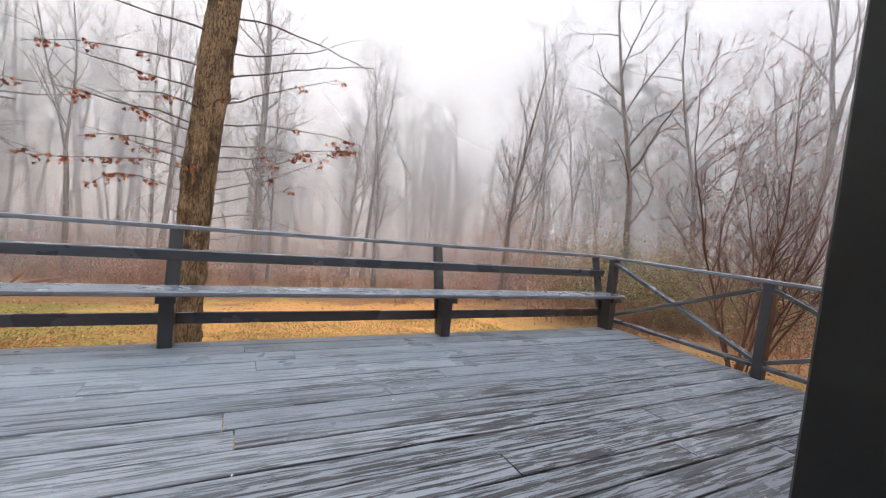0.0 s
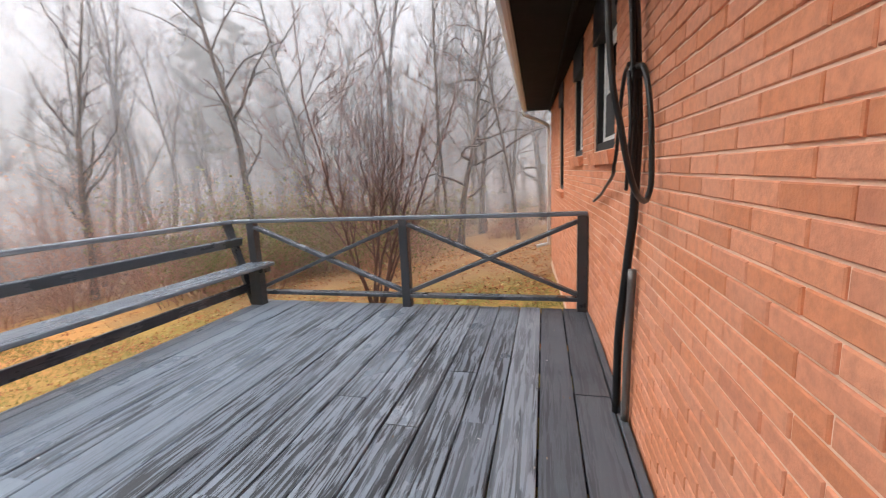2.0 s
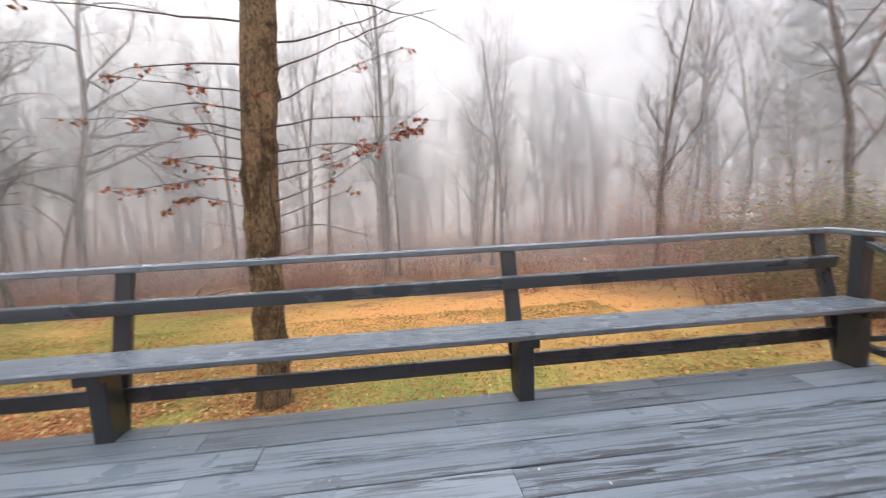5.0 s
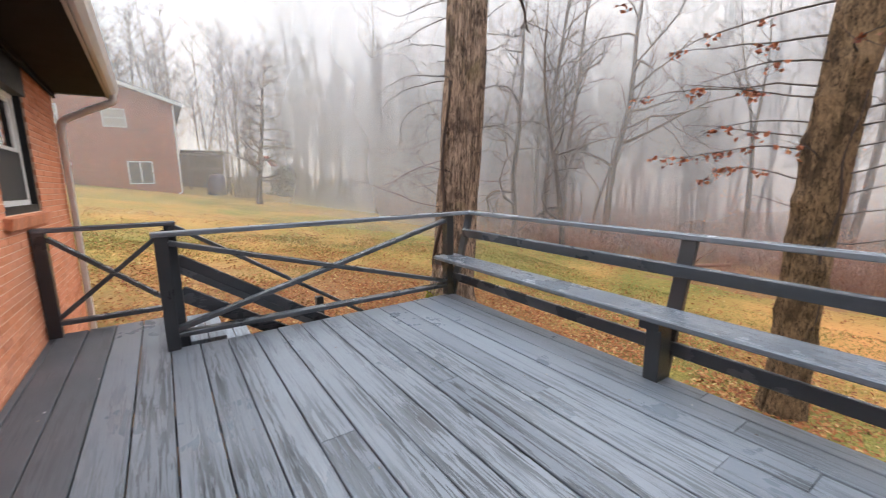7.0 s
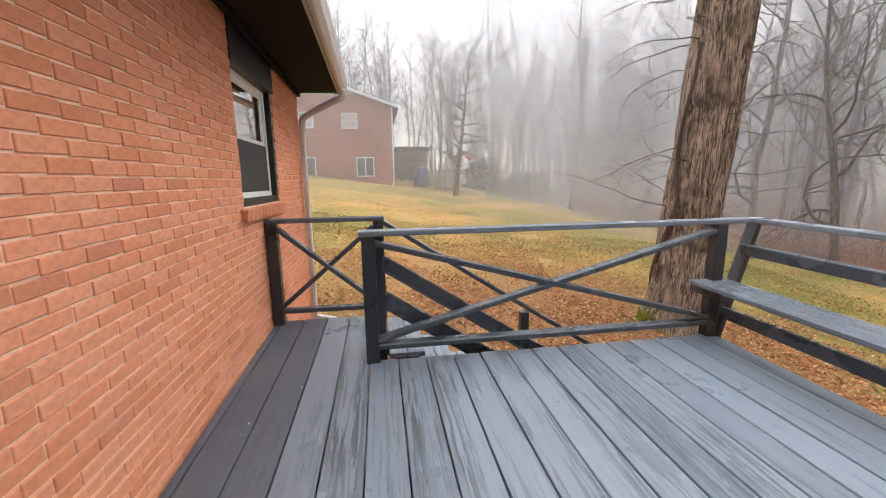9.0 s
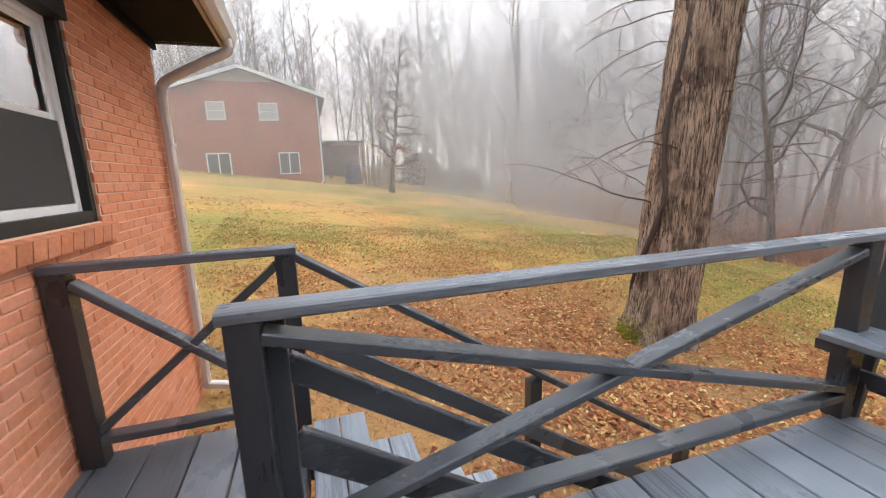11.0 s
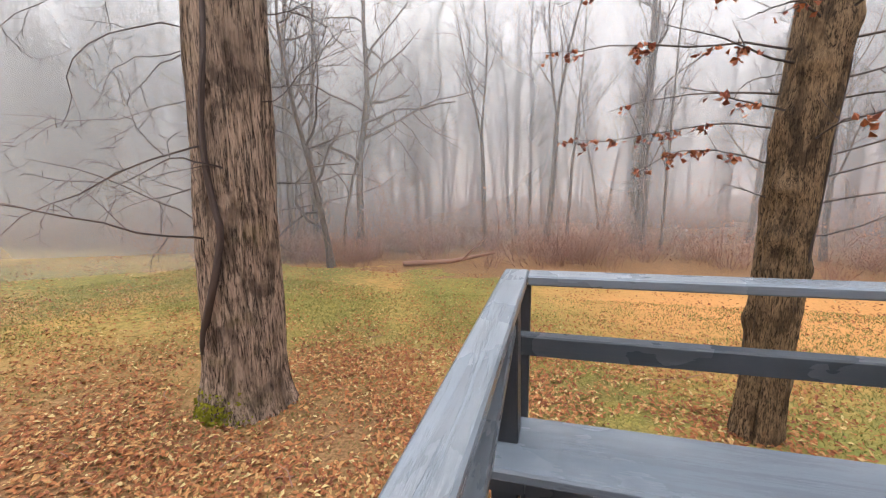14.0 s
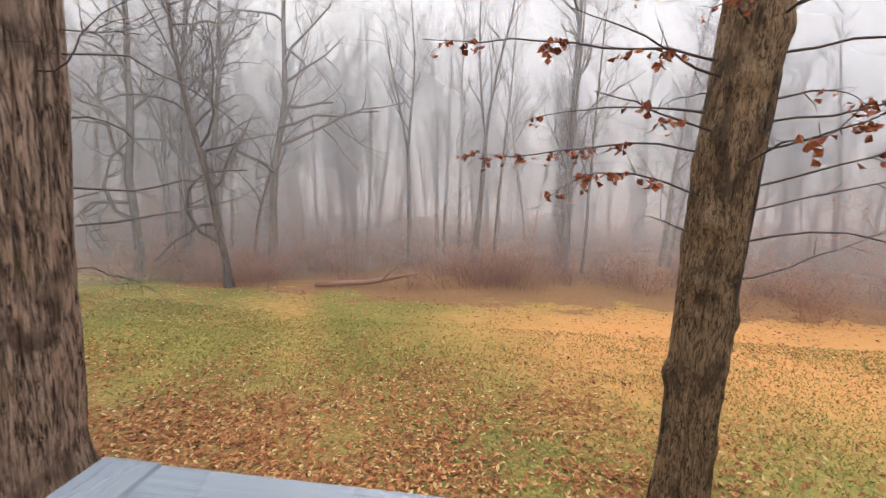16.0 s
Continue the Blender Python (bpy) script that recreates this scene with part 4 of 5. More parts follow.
def build_tree_b():
    rng = random.Random(8)
    knobs = [(-0.9 + 4.6 * k / 24 + rng.uniform(-0.08, 0.08), rng.uniform(0, 6.283), rng.uniform(0.02, 0.06)) for k in range(24)]
    part("trunk", bark_trunk([(BX - 0.03, BY, BZ - 0.2), (BX, BY, BZ + 0.6), (BX + 0.02, BY, 0.2), (BX + 0.07, BY, 1.6), (BX + 0.24, BY + 0.02, 3.8), (BX + 0.5, BY + 0.05, 6.5)], [0.235, 0.205, 0.21, 0.22, 0.215, 0.17], 90, 30, 0.018, 8.0, 5.0, 0.03, knobs), M_BARK_B, tree_b, "rough knotty brown bark", smooth=False)

    def axis(z):
        return BX + 0.02 + 0.04 * max(0, z) + 0.008 * max(0, z) ** 2, BY

    for z, a, g in knobs:
        x, y = axis(z)
        c = Vector((x - 0.015 + (0.185 + g) * math.cos(a), y + (0.185 + g) * math.sin(a), z - 0.01))
        o = Vector((math.cos(a), math.sin(a), 0.1))
        part("knot", tube([c - o * 0.04, c + o * 0.012, c + o * 0.02, c + o * 0.008], [0.05, 0.042, 0.026, 0.01], 9), M_KNOT, tree_b, "dark branch scar", smooth=True)
    vine = []
    for k in range(22):
        z = -0.45 + 2.6 * k / 21
        a = radians(-32 + 12 * math.sin(k * 0.7))
        x, y = axis(z)
        vine.append((x - 0.03 + 0.222 * math.cos(a), y + 0.222 * math.sin(a), z))
    part("vine", tube(vine, [0.022 - 0.0006 * k for k in range(22)], 6), M_TWIG, tree_b, "dark woody vine", smooth=True)
    places = []

    def leafy(pts, many):
        for k in range(many):
            i = rng.randint(len(pts) // 3, len(pts) - 2)
            p = pts[i].lerp(pts[i + 1], rng.random())
            for q in range(rng.randint(5, 12)):
                places.append(p + Vector((rng.gauss(0, 0.05), rng.gauss(0, 0.05), -abs(rng.gauss(0.02, 0.05)))))

    # height, heading, length, leaf bunches
    for z, head, ln, many in ((0.55, 4, 1.7, 0), (0.86, -6, 2.3, 0), (0.92, 186, 0.55, 0), (1.08, 12, 1.5, 1), (1.24, 181, 1.5, 6), (1.30, -12, 1.9, 2), (1.56, 176, 2.0, 9), (1.58, 6, 2.1, 8), (1.70, 205, 1.3, 2), (1.80, -4, 2.2, 9), (1.86, 172, 1.7, 1), (1.98, 30, 1.6, 2), (2.12, 190, 1.5, 2), (2.24, 178, 2.4, 5), (2.30, -10, 2.6, 3), (2.45, 225, 1.4, 1), (2.62, 8, 2.4, 2), (2.75, 182, 2.0, 3), (3.0, -20, 2.4, 0), (3.1, 160, 2.3, 2), (3.4, 20, 2.6, 0), (3.6, 196, 2.4, 1), (3.9, -5, 2.6, 0), (4.2, 170, 2.6, 0), (1.45, 262, 1.0, 1), (2.0, 95, 1.6, 0), (2.5, 285, 1.1, 1)):
        a = radians(head)
        x, y = axis(z)
        pts, rad = limb(rng, (x + 0.16 * math.cos(a), y + 0.16 * math.sin(a), z), (math.cos(a), math.sin(a), 0.22), ln, 0.007 + 0.0022 * z, 10, 0.10, -0.012, 0.25)
        out = Limbs()
        out.add(pts, rad, 5)
        branch_out(rng, out, pts, rad, 2, 5, 0.42, 0.5, 0.05, (0.3, 1.0))
        part("branch", (out.v, out.f), M_TWIG, tree_b, "thin crooked branch")
        leafy(pts, many)
    for a, z in ((radians(150), 4.6), (radians(-30), 5.2), (radians(80), 5.8)):
        out = Limbs()
        pts, rad = limb(rng, (axis(z)[0], BY, z), (math.cos(a), math.sin(a), 0.8), 4.0, 0.07, 9, 0.12, 0.03, 0.2)
        out.add(pts, rad, 6)
        branch_out(rng, out, pts, rad, 0, 8, 1.6, 0.6, 0.05, (0.2, 1.0))
        part("limb", (out.v, out.f), M_TWIG, tree_b)
    part("leaves", leaf_cloud(rng, places, 0.04, 0.078), M_RUSSET, tree_b, "dry russet leaves", kind="stuff")


build_tree_b()

# a many-stemmed small tree beyond the east railing
MX, MY = 8.1, 4.05
myrtle = thing("small_tree", (MX, MY, ground_z(MX, MY)), "many-stemmed bare small tree with reddish stems", "tree")


def build_myrtle():
    rng = random.Random(12)
    twigs = Limbs()
    z0 = ground_z(MX, MY)
    for k in range(11):
        a = 6.283 * k / 11 + rng.gauss(0, 0.25)
        pts, rad = limb(rng, (MX + 0.10 * math.cos(a), MY + 0.10 * math.sin(a), z0 - 0.1), (0.30 * math.cos(a), 0.30 * math.sin(a), 1), rng.uniform(4.4, 6.4), rng.uniform(0.018, 0.034), 13, 0.095, 0.004, 0.12)
        part("stem", tube(pts, rad, 6), M_TWIG_RED, myrtle, smooth=True)
        branch_out(rng, twigs, pts, rad, 1, 22, 1.5, 0.48, 0.12, (0.2, 1.0), None, 0.0042, 3, 0.15)
    part("twig_tangle", (twigs.v, twigs.f), M_TWIG_RED, myrtle, kind="stuff")


build_myrtle()


def woods():
    rng = random.Random(3)
    kinds = [forest_tree(31, 16, 0.15, 0.24, 17, 0.6, 0.18), forest_tree(32, 18, 0.20, 0.45, 12, 0.45, 0.2, fork=True), forest_tree(33, 14, 0.10, 0.2, 16, 0.6, 0.14), forest_tree(34, 17, 0.165, 0.24, 18, 0.55, 0.2), forest_tree(35, 13, 0.08, 0.2, 14, 0.5, 0.24), forest_tree(36, 19, 0.19, 0.42, 12, 0.5, 0.16, fork=True), forest_tree(37, 15, 0.10, 0.3, 14, 0.5, 0.24)]
    crooked = [forest_tree(38, 15, 0.17, 0.13, 15, 0.72, 0.07, reach=0.36, wander=0.27, label="crooked dark tree with long spreading limbs"), forest_tree(39, 17, 0.19, 0.16, 17, 0.72, 0.09, reach=0.33, wander=0.24, label="crooked dark tree with long spreading limbs")]
    ivied = forest_tree(40, 18, 0.24, 0.5, 11, 0.5, 0.2, label="tall trunk wrapped in ivy in the fog", ivy=0.42)
    pines = [pine_tree(47, 19), pine_tree(48, 16)]
    brush = [thicket_shrub(41, 2.0, 22, 170, M_DUSKY, M_BRUSH), thicket_shrub(42, 1.5, 24, 260, M_DUSKY, M_BRUSH), thicket_shrub(43, 2.9, 20, 80, M_DUSKY, M_BRUSH), thicket_shrub(45, 4.2, 15, 330, M_DUSKY, M_BRUSH, label="tall russet understory brush among the trunks")]
    olive = thicket_shrub(44, 2.8, 15, 1300, M_OLIVE, M_BRUSH, "olive_shrub", "leafy olive-green shrub in the thicket")
    used = set()

    def put(ob, x, y, s):
        m = pose(x, y, ground_z(max(-60, min(60, x)), max(-40, min(60, y))) - 0.05, 0, 0, rng.uniform(0, 360))
        if ob.name in used:
            c = copy_thing(ob, m)
        else:
            used.add(ob.name)
            c = ob
            c.matrix_basis = m
        c.scale = (s, s, s * rng.uniform(0.9, 1.12))
        return c

    def edge(x):
        """Where the woods begin, north of the lawn."""
        if x < -24:
            return 15.5 + (-24 - x) * 0.05
        if x < 4:
            return 18.0
        return max(7.5, 18.0 - (x - 4) * 0.95)

    # trunks that stand out
    for x, y, ob, s in ((-15.2, 16.6, crooked[0], 0.95), (-14.6, 18.2, kinds[3], 1.0), (-13.6, 18.6, kinds[0], 0.95), (-12.2, 20.2, crooked[1], 1.0), (-13.3, 20.6, kinds[4], 1.0), (-10.9, 15.4, crooked[0], 0.75), (-3.6, 24.0, kinds[1], 0.85), (-5.4, 26.4, kinds[6], 0.9), (-9.3, 24.6, kinds[2], 1.0), (0.6, 23.6, ivied, 0.9), (-11.7, 27, kinds[0], 0.9), (-9.2, 31, kinds[5], 0.9), (5.9, 25.5, kinds[3], 0.9), (6.4, 23.2, kinds[5], 0.72), (16.6, 19.8, kinds[3], 0.86), (15.0, 19.4, kinds[5], 0.72), (20.4, 19.3, pines[0], 0.72), (23.2, 19.6, pines[1], 0.8), (11.2, 28, kinds[0], 0.8), (1.3, 22, kinds[6], 0.8), (17.2, 10.8, kinds[4], 0.8), (14.8, 3.6, crooked[1], 0.62), (18.0, 3.3, kinds[0], 0.85), (18.6, 2.0, kinds[6], 0.9), (14.6, 1.5, kinds[4], 0.75), (19.6, 0.7, crooked[0], 0.8), (17.2, 4.6, kinds[2], 0.85), (21.9, 6.4, kinds[5], 0.8), (-26.6, 14.0, kinds[1], 0.8), (-35.8, 13.0, kinds[5], 0.85), (-35.5, 6.4, kinds[3], 0.75), (-20, 19.5, kinds[0], 0.9), (-17.5, 20.5, kinds[3], 0.9), (-23, 18.5, kinds[6], 0.95), (-30, 18, crooked[1], 0.8), (-44, 9, kinds[5], 0.9), (-42, 2, kinds[0], 0.95), (27, 24, pines[0], 0.8), (-40, 20, pines[1], 0.9)):
        put(ob, x, y, s)
    for k in range(62):
        x = rng.uniform(-46, 36)
        y = edge(x) + 3.5 + 15 * rng.random()
        put(rng.choice(kinds), x, y, rng.uniform(0.65, 1.0))
    for k in range(20):
        x, y = rng.uniform(17, 40), rng.uniform(-14, 10)
        put(rng.choice(kinds), x, y, rng.uniform(0.7, 1.05))
    for k in range(9):
        x, y = rng.uniform(-60, -40), rng.uniform(-14, 12)
        put(rng.choice(kinds), x, y, rng.uniform(0.7, 1.05))
    for k in range(95):
        x = rng.uniform(-30, 20)
        put(rng.choice(brush[:3]), x, edge(x) + rng.uniform(-0.8, 4.5), rng.uniform(0.6, 1.2))
    for k in range(85):
        x = rng.uniform(-34, 26)
        put(brush[3], x, edge(x) + rng.uniform(1.5, 12), rng.uniform(0.7, 1.35))
    for k in range(26):
        x = rng.uniform(-26, -9)
        put(rng.choice(brush[:3]), x, 13.6 + (x + 26) * 0.12 + rng.uniform(-0.4, 2.2), rng.uniform(0.7, 1.1))
    for k in range(34):
        x = rng.uniform(9.6, 15)
        put(rng.choice([olive, olive, brush[2]]), x, rng.uniform(4.4, 11.5), rng.uniform(0.8, 1.25))
    for k in range(18):
        put(rng.choice([olive, brush[0], brush[1]]), rng.uniform(15, 19), rng.uniform(-3.5, 6), rng.uniform(0.6, 0.95))


woods()


def far_woods():
    """The deep woods all round the lawn: many bare crowns that close the distance."""
    rng = random.Random(63)
    out = Limbs()
    for k in range(560):
        a = radians(rng.uniform(-28, 208) if k < 430 else rng.uniform(140, 205))
        r = rng.uniform(27, 50) if k < 430 else rng.uniform(39, 54)
        x, y = r * math.cos(a), 2 + r * math.sin(a)
        if x < -22 and y < 14 and r < 40 or y < 12 and 0 < x < 26:
            continue
        h = rng.uniform(9, 17) * (0.85 if x > 0 else 1.0)
        z = ground_z(max(-60, min(60, x)), max(-40, min(60, y))) - 0.2
        pts, rad = limb(rng, (x, y, z), (rng.gauss(0, 0.04), rng.gauss(0, 0.04), 1), h, rng.uniform(0.07, 0.17), 6, 0.04, 0.02, 0.2)
        out.add(pts, rad, 4, pointed=True)
        low = rng.uniform(0.1, 0.4)
        for b in range(26):
            t = low + (0.97 - low) * (b + rng.random()) / 26
            i = min(int(t * 6), 5)
            q = pts[i].lerp(pts[i + 1], t * 6 - i)
            g = rng.uniform(0, 6.283)
            ln = h * 0.25 * rng.uniform(0.6, 1.2) * (1.2 - 0.75 * t)
            tip = q + Vector((math.cos(g) * 0.62, math.sin(g) * 0.62, rng.uniform(0.35, 1.0))) * ln
            out.add([q, tip], [0.034, 0.01], 3, pointed=True)
            for m in range(9):
                w = q.lerp(tip, 0.25 + 0.75 * rng.random())
                out.add([w, w + Vector((rng.gauss(0, 0.5), rng.gauss(0, 0.5), rng.uniform(0.2, 0.9))) * ln * 0.42], [0.017, 0.01], 3, pointed=True)
    tagged(part("far_woods", (out.v, out.f), M_TWIG, None, kind="stuff"), "bare woods fading away into the fog", "woods")


far_woods()

# sapling on the neighbour's lawn
sapling = forest_tree(51, 9.5, 0.17, 0.15, 46, 0.85, 0.05, least=0.017, reach=0.25, deep=2, wander=0.12)
tagged(sapling, "bare young tree on the grassy slope", "tree")
sapling.name = "lawn_tree"
sapling.matrix_basis = pose(-27.5, 6.25, ground_z(-27.5, 6.25), 0, 0, 70)

# a fallen trunk at the wood's edge
log_y = 17.0
log = thing("fallen_log", (-7.0, log_y, ground_z(-7, log_y)), "pale fallen trunk at the wood's edge", "log")
part("stem", tube([(-8.6, log_y - 0.3, ground_z(-8.6, log_y) + 0.1), (-6.8, log_y, ground_z(-7, log_y) + 0.22), (-5.2, log_y + 0.5, ground_z(-5, log_y) + 0.5)], [0.10, 0.085, 0.05], 8), M_BRUSH, log, smooth=True)
part("snag", tube([(-6.4, log_y + 0.1, ground_z(-6.4, log_y) + 0.25), (-5.9, log_y - 0.2, ground_z(-6, log_y) + 0.75), (-5.5, log_y - 0.1, ground_z(-6, log_y) + 1.1)], [0.05, 0.035, 0.015], 6), M_BRUSH, log)

# ---- the neighbour's house ----
NX, NY0, NY1 = -30.0, -6.45, 2.3


def far_brick():
    n = Nodes("far_brick")
    b = n.t.nodes.new("ShaderNodeTexBrick")
    b.inputs["Scale"].default_value = 1.0
    b.inputs["Brick Width"].default_value, b.inputs["Row Height"].default_value = 0.21, 0.08
    b.inputs["Mortar Size"].default_value = 0.01
    b.inputs["Color1"].default_value, b.inputs["Color2"].default_value = (0.56, 0.17, 0.085, 1), (0.38, 0.10, 0.055, 1)
    b.inputs["Mortar"].default_value = (0.36, 0.20, 0.14, 1)
    sep = n.t.nodes.new("ShaderNodeSeparateXYZ")
    com = n.t.nodes.new("ShaderNodeCombineXYZ")
    n.link(n.coord, sep.inputs[0])
    n.link(sep.outputs["Y"], com.inputs["X"])
    n.link(sep.outputs["Z"], com.inputs["Y"])
    n.link(com.outputs[0], b.inputs["Vector"])
    c = n.mix(n.ramp(n.noise(0.8, 5), [(0.4, 0), (0.7, 0.4)]), b.outputs["Color"], (0.24, 0.08, 0.05))
    return n.done(c, 0.85, spec=0.3)


M_FAR_BRICK = far_brick()
M_CURTAIN = plain("pale_blind", (0.60, 0.58, 0.52), 0.9)
M_DARKGLASS = plain("dim_room", (0.10, 0.11, 0.115), 0.4)


def build_neighbour():
    ob = thing("neighbour_house", (NX, -1.8, 0.5), "two-storey red brick house across the lawn", "house")
    ym, eave, apex = (NY0 + NY1) / 2, 5.75, 7.2
    v = [(NX, NY0, -0.5), (NX, NY1, -0.5), (NX, NY1, eave), (NX, ym, apex), (NX, NY0, eave)]
    v += [(NX - 11, y, z) for _, y, z in v]
    part("wall", (v, [(0, 1, 2, 3, 4), (9, 8, 7, 6, 5), (1, 6, 7, 2), (5, 0, 4, 9)]), M_FAR_BRICK, ob, "red brick gable wall")
    over = 0.45
    dz = (apex - eave) / (ym - NY0)
    r = [(NX + 0.35, NY0 - over, eave - over * dz + 0.1), (NX + 0.35, ym, apex + 0.12), (NX + 0.35, NY1 + over, eave - over * dz + 0.1)]
    r += [(NX - 11.4, y, z) for _, y, z in r]
    part("roof", join((r, [(0, 1, 4, 3), (1, 2, 5, 4)]), ([(x, y, z + 0.09) for x, y, z in r], [(3, 4, 1, 0), (4, 5, 2, 1)])), M_SHINGLE, ob)
    part("rake_board", beam((NX + 0.34, NY0 - over, eave - over * dz + 0.06), (NX + 0.34, ym, apex + 0.08), 0.05, 0.2), M_VINYL, ob, "pale rake board")
    part("rake_board", beam((NX + 0.34, ym, apex + 0.08), (NX + 0.34, NY1 + over, eave - over * dz + 0.06), 0.05, 0.2), M_VINYL, ob, "pale rake board")
    part("gable_vent_panel", ([(NX + 0.03, ym - 2.1, apex - 0.72), (NX + 0.03, ym + 2.1, apex - 0.72), (NX + 0.03, ym, apex - 0.02), (NX - 0.02, ym - 2.1, apex - 0.72), (NX - 0.02, ym + 2.1, apex - 0.72), (NX - 0.02, ym, apex - 0.02)], [(0, 1, 2), (5, 4, 3), (0, 3, 4, 1), (1, 4, 5, 2), (2, 5, 3, 0)]), M_FASCIA, ob, "pale siding in the gable")
    for y in (NY0 - 0.02, NY1 - 0.06):
        part("downspout", tube([(NX + 0.08, y, eave - 0.1), (NX + 0.08, y, ground_z(NX, y) + 0.15), (NX + 0.4, y - 0.15, ground_z(NX, y) + 0.05)], 0.05, 6), M_VINYL, ob)
    for y, z, w, h, low in ((-3.55, 4.27, 1.02, 1.06, False), (-0.66, 4.24, 1.1, 1.04, False), (-3.72, 1.03, 1.33, 1.34, True), (0.28, 0.99, 1.24, 1.35, True)):
        win = part("window", join(block(NX - 0.02, NX + 0.05, y - w / 2, y - w / 2 + 0.07, z, z + h), block(NX - 0.02, NX + 0.05, y + w / 2 - 0.07, y + w / 2, z, z + h), block(NX - 0.02, NX + 0.05, y - w / 2 + 0.07, y + w / 2 - 0.07, z, z + 0.07), block(NX - 0.02, NX + 0.05, y - w / 2 + 0.07, y + w / 2 - 0.07, z + h - 0.07, z + h)), M_VINYL, ob, "white window frame")
        if low:
            part("mullion", block(NX - 0.01, NX + 0.045, y - 0.035, y + 0.035, z + 0.07, z + h - 0.07), M_VINYL, win)
        else:
            part("meeting_rail", block(NX - 0.01, NX + 0.045, y - w / 2 + 0.07, y + w / 2 - 0.07, z + h / 2 - 0.03, z + h / 2 + 0.03), M_VINYL, win)
        part("pane", block(NX - 0.005, NX + 0.015, y - w / 2 + 0.06, y + w / 2 - 0.06, z + 0.06, z + h - 0.06, edge=0.001), M_DARKGLASS if low else M_CURTAIN, win)


build_neighbour()

# playhouse, covered grill, fence posts and porch beside the neighbour's house
playhouse = thing("playhouse", (-31.5, 6.0, ground_z(-31.5, 6)), "small weathered timber play tower with an orange canopy", "playhouse")
pz = ground_z(-31.5, 6)
M_OLDWOOD = plain("old_wood", (0.20, 0.165, 0.13), 0.85)
M_TARP = plain("blue_cover", (0.015, 0.03, 0.10), 0.5)
M_CANOPY = plain("orange_canopy", (0.75, 0.14, 0.09), 0.6)
for x in (-32.4, -30.7):
    for y in (5.3, 7.0):
        part("post", block(x - 0.06, x + 0.06, y - 0.06, y + 0.06, pz - 0.3, pz + 2.9), M_OLDWOOD, playhouse)
part("platform", block(-32.5, -30.6, 5.2, 7.1, pz + 1.35, pz + 1.45), M_OLDWOOD, playhouse)
for k in range(9):
    part("slat", block(-30.66, -30.62, 5.25 + k * 0.2, 5.41 + k * 0.2, pz, pz + 1.34), M_OLDWOOD, playhouse)
    part("rail_slat", block(-30.66, -30.63, 5.3 + k * 0.2, 5.37 + k * 0.2, pz + 1.46, pz + 2.1), M_OLDWOOD, playhouse)
part("canopy", ([(-32.5, 6.9, pz + 2.3), (-30.6, 6.9, pz + 2.3), (-30.6, 7.6, pz + 2.9), (-32.5, 7.6, pz + 2.9), (-30.6, 8.2, pz + 2.2), (-32.5, 8.2, pz + 2.2)], [(0, 1, 2, 3), (3, 2, 4, 5)]), M_CANOPY, playhouse, "orange canopy")
grill = thing("covered_grill", (-31.2, 4.3, ground_z(-31.2, 4.3)), "grill under a dark blue cover", "grill")
gz = ground_z(-31.2, 4.3)
part("cover", tube([(-31.2, 4.3, gz), (-31.2, 4.3, gz + 0.5), (-31.2, 4.35, gz + 1.1), (-31.2, 4.4, gz + 1.35), (-31.2, 4.4, gz + 1.42)], [0.62, 0.58, 0.5, 0.42, 0.2], 10), M_TARP, grill, smooth=True)
porch = thing("porch", (-35, 4.2, 0.4), "dim covered porch behind the neighbour's house", "porch")
part("porch_roof", block(-38, -34.5, 2.6, 5.6, 3.1, 3.3), M_SHINGLE, porch)
for y in (3.0, 5.4):
    part("post", block(-34.8, -34.65, y - 0.07, y + 0.07, -0.2, 3.1), M_OLDWOOD, porch)
part("rail", block(-34.75, -34.65, 2.9, 5.5, 1.9, 2.05), M_OLDWOOD, porch)
part("back_panel", block(-38, -37.9, 2.6, 5.6, 0, 3.1), M_OLDWOOD, porch)


def evergreen(name, x, y, h, w, seed, label, count=2600):
    rng = random.Random(seed)
    z = ground_z(max(-60, x), y)
    ob = thing(name, (x, y, z), label, "shrub")
    part("trunk", tube([(x, y, z - 0.1), (x, y, z + h * 0.8)], [0.09, 0.02], 6), M_BARK_FAR, ob)
    places = []
    for k in range(count):
        t = rng.random() ** 0.8
        a = rng.uniform(0, 6.283)
        r = w * (math.sqrt(max(0.04, 1 - t * t)) if h < 3 else 1 - t * 0.75) * math.sqrt(rng.random()) * (0.75 + 0.5 * noise.noise(Vector((math.cos(a) * 2, math.sin(a) * 2, t * 6 + seed))))
        places.append(Vector((x + r * math.cos(a), y + r * math.sin(a), z + 0.1 + t * h)))
    part("foliage", leaf_cloud(rng, places, 0.16, 0.34), M_GREEN, ob, kind="stuff")


evergreen("cedar", -27.0, -6.6, 5.0, 1.7, 5, "dark green cedar at the corner of the brick house")
evergreen("evergreen_shrub", -36, 10.5, 2.6, 2.6, 6, "dark green rounded shrubs in the fog")
evergreen("evergreen_shrub", -33, 13.0, 2.0, 2.4, 7, "dark green rounded shrubs in the fog")

# ---- fog between the trees: thin sheets that scatter the sky's light ----


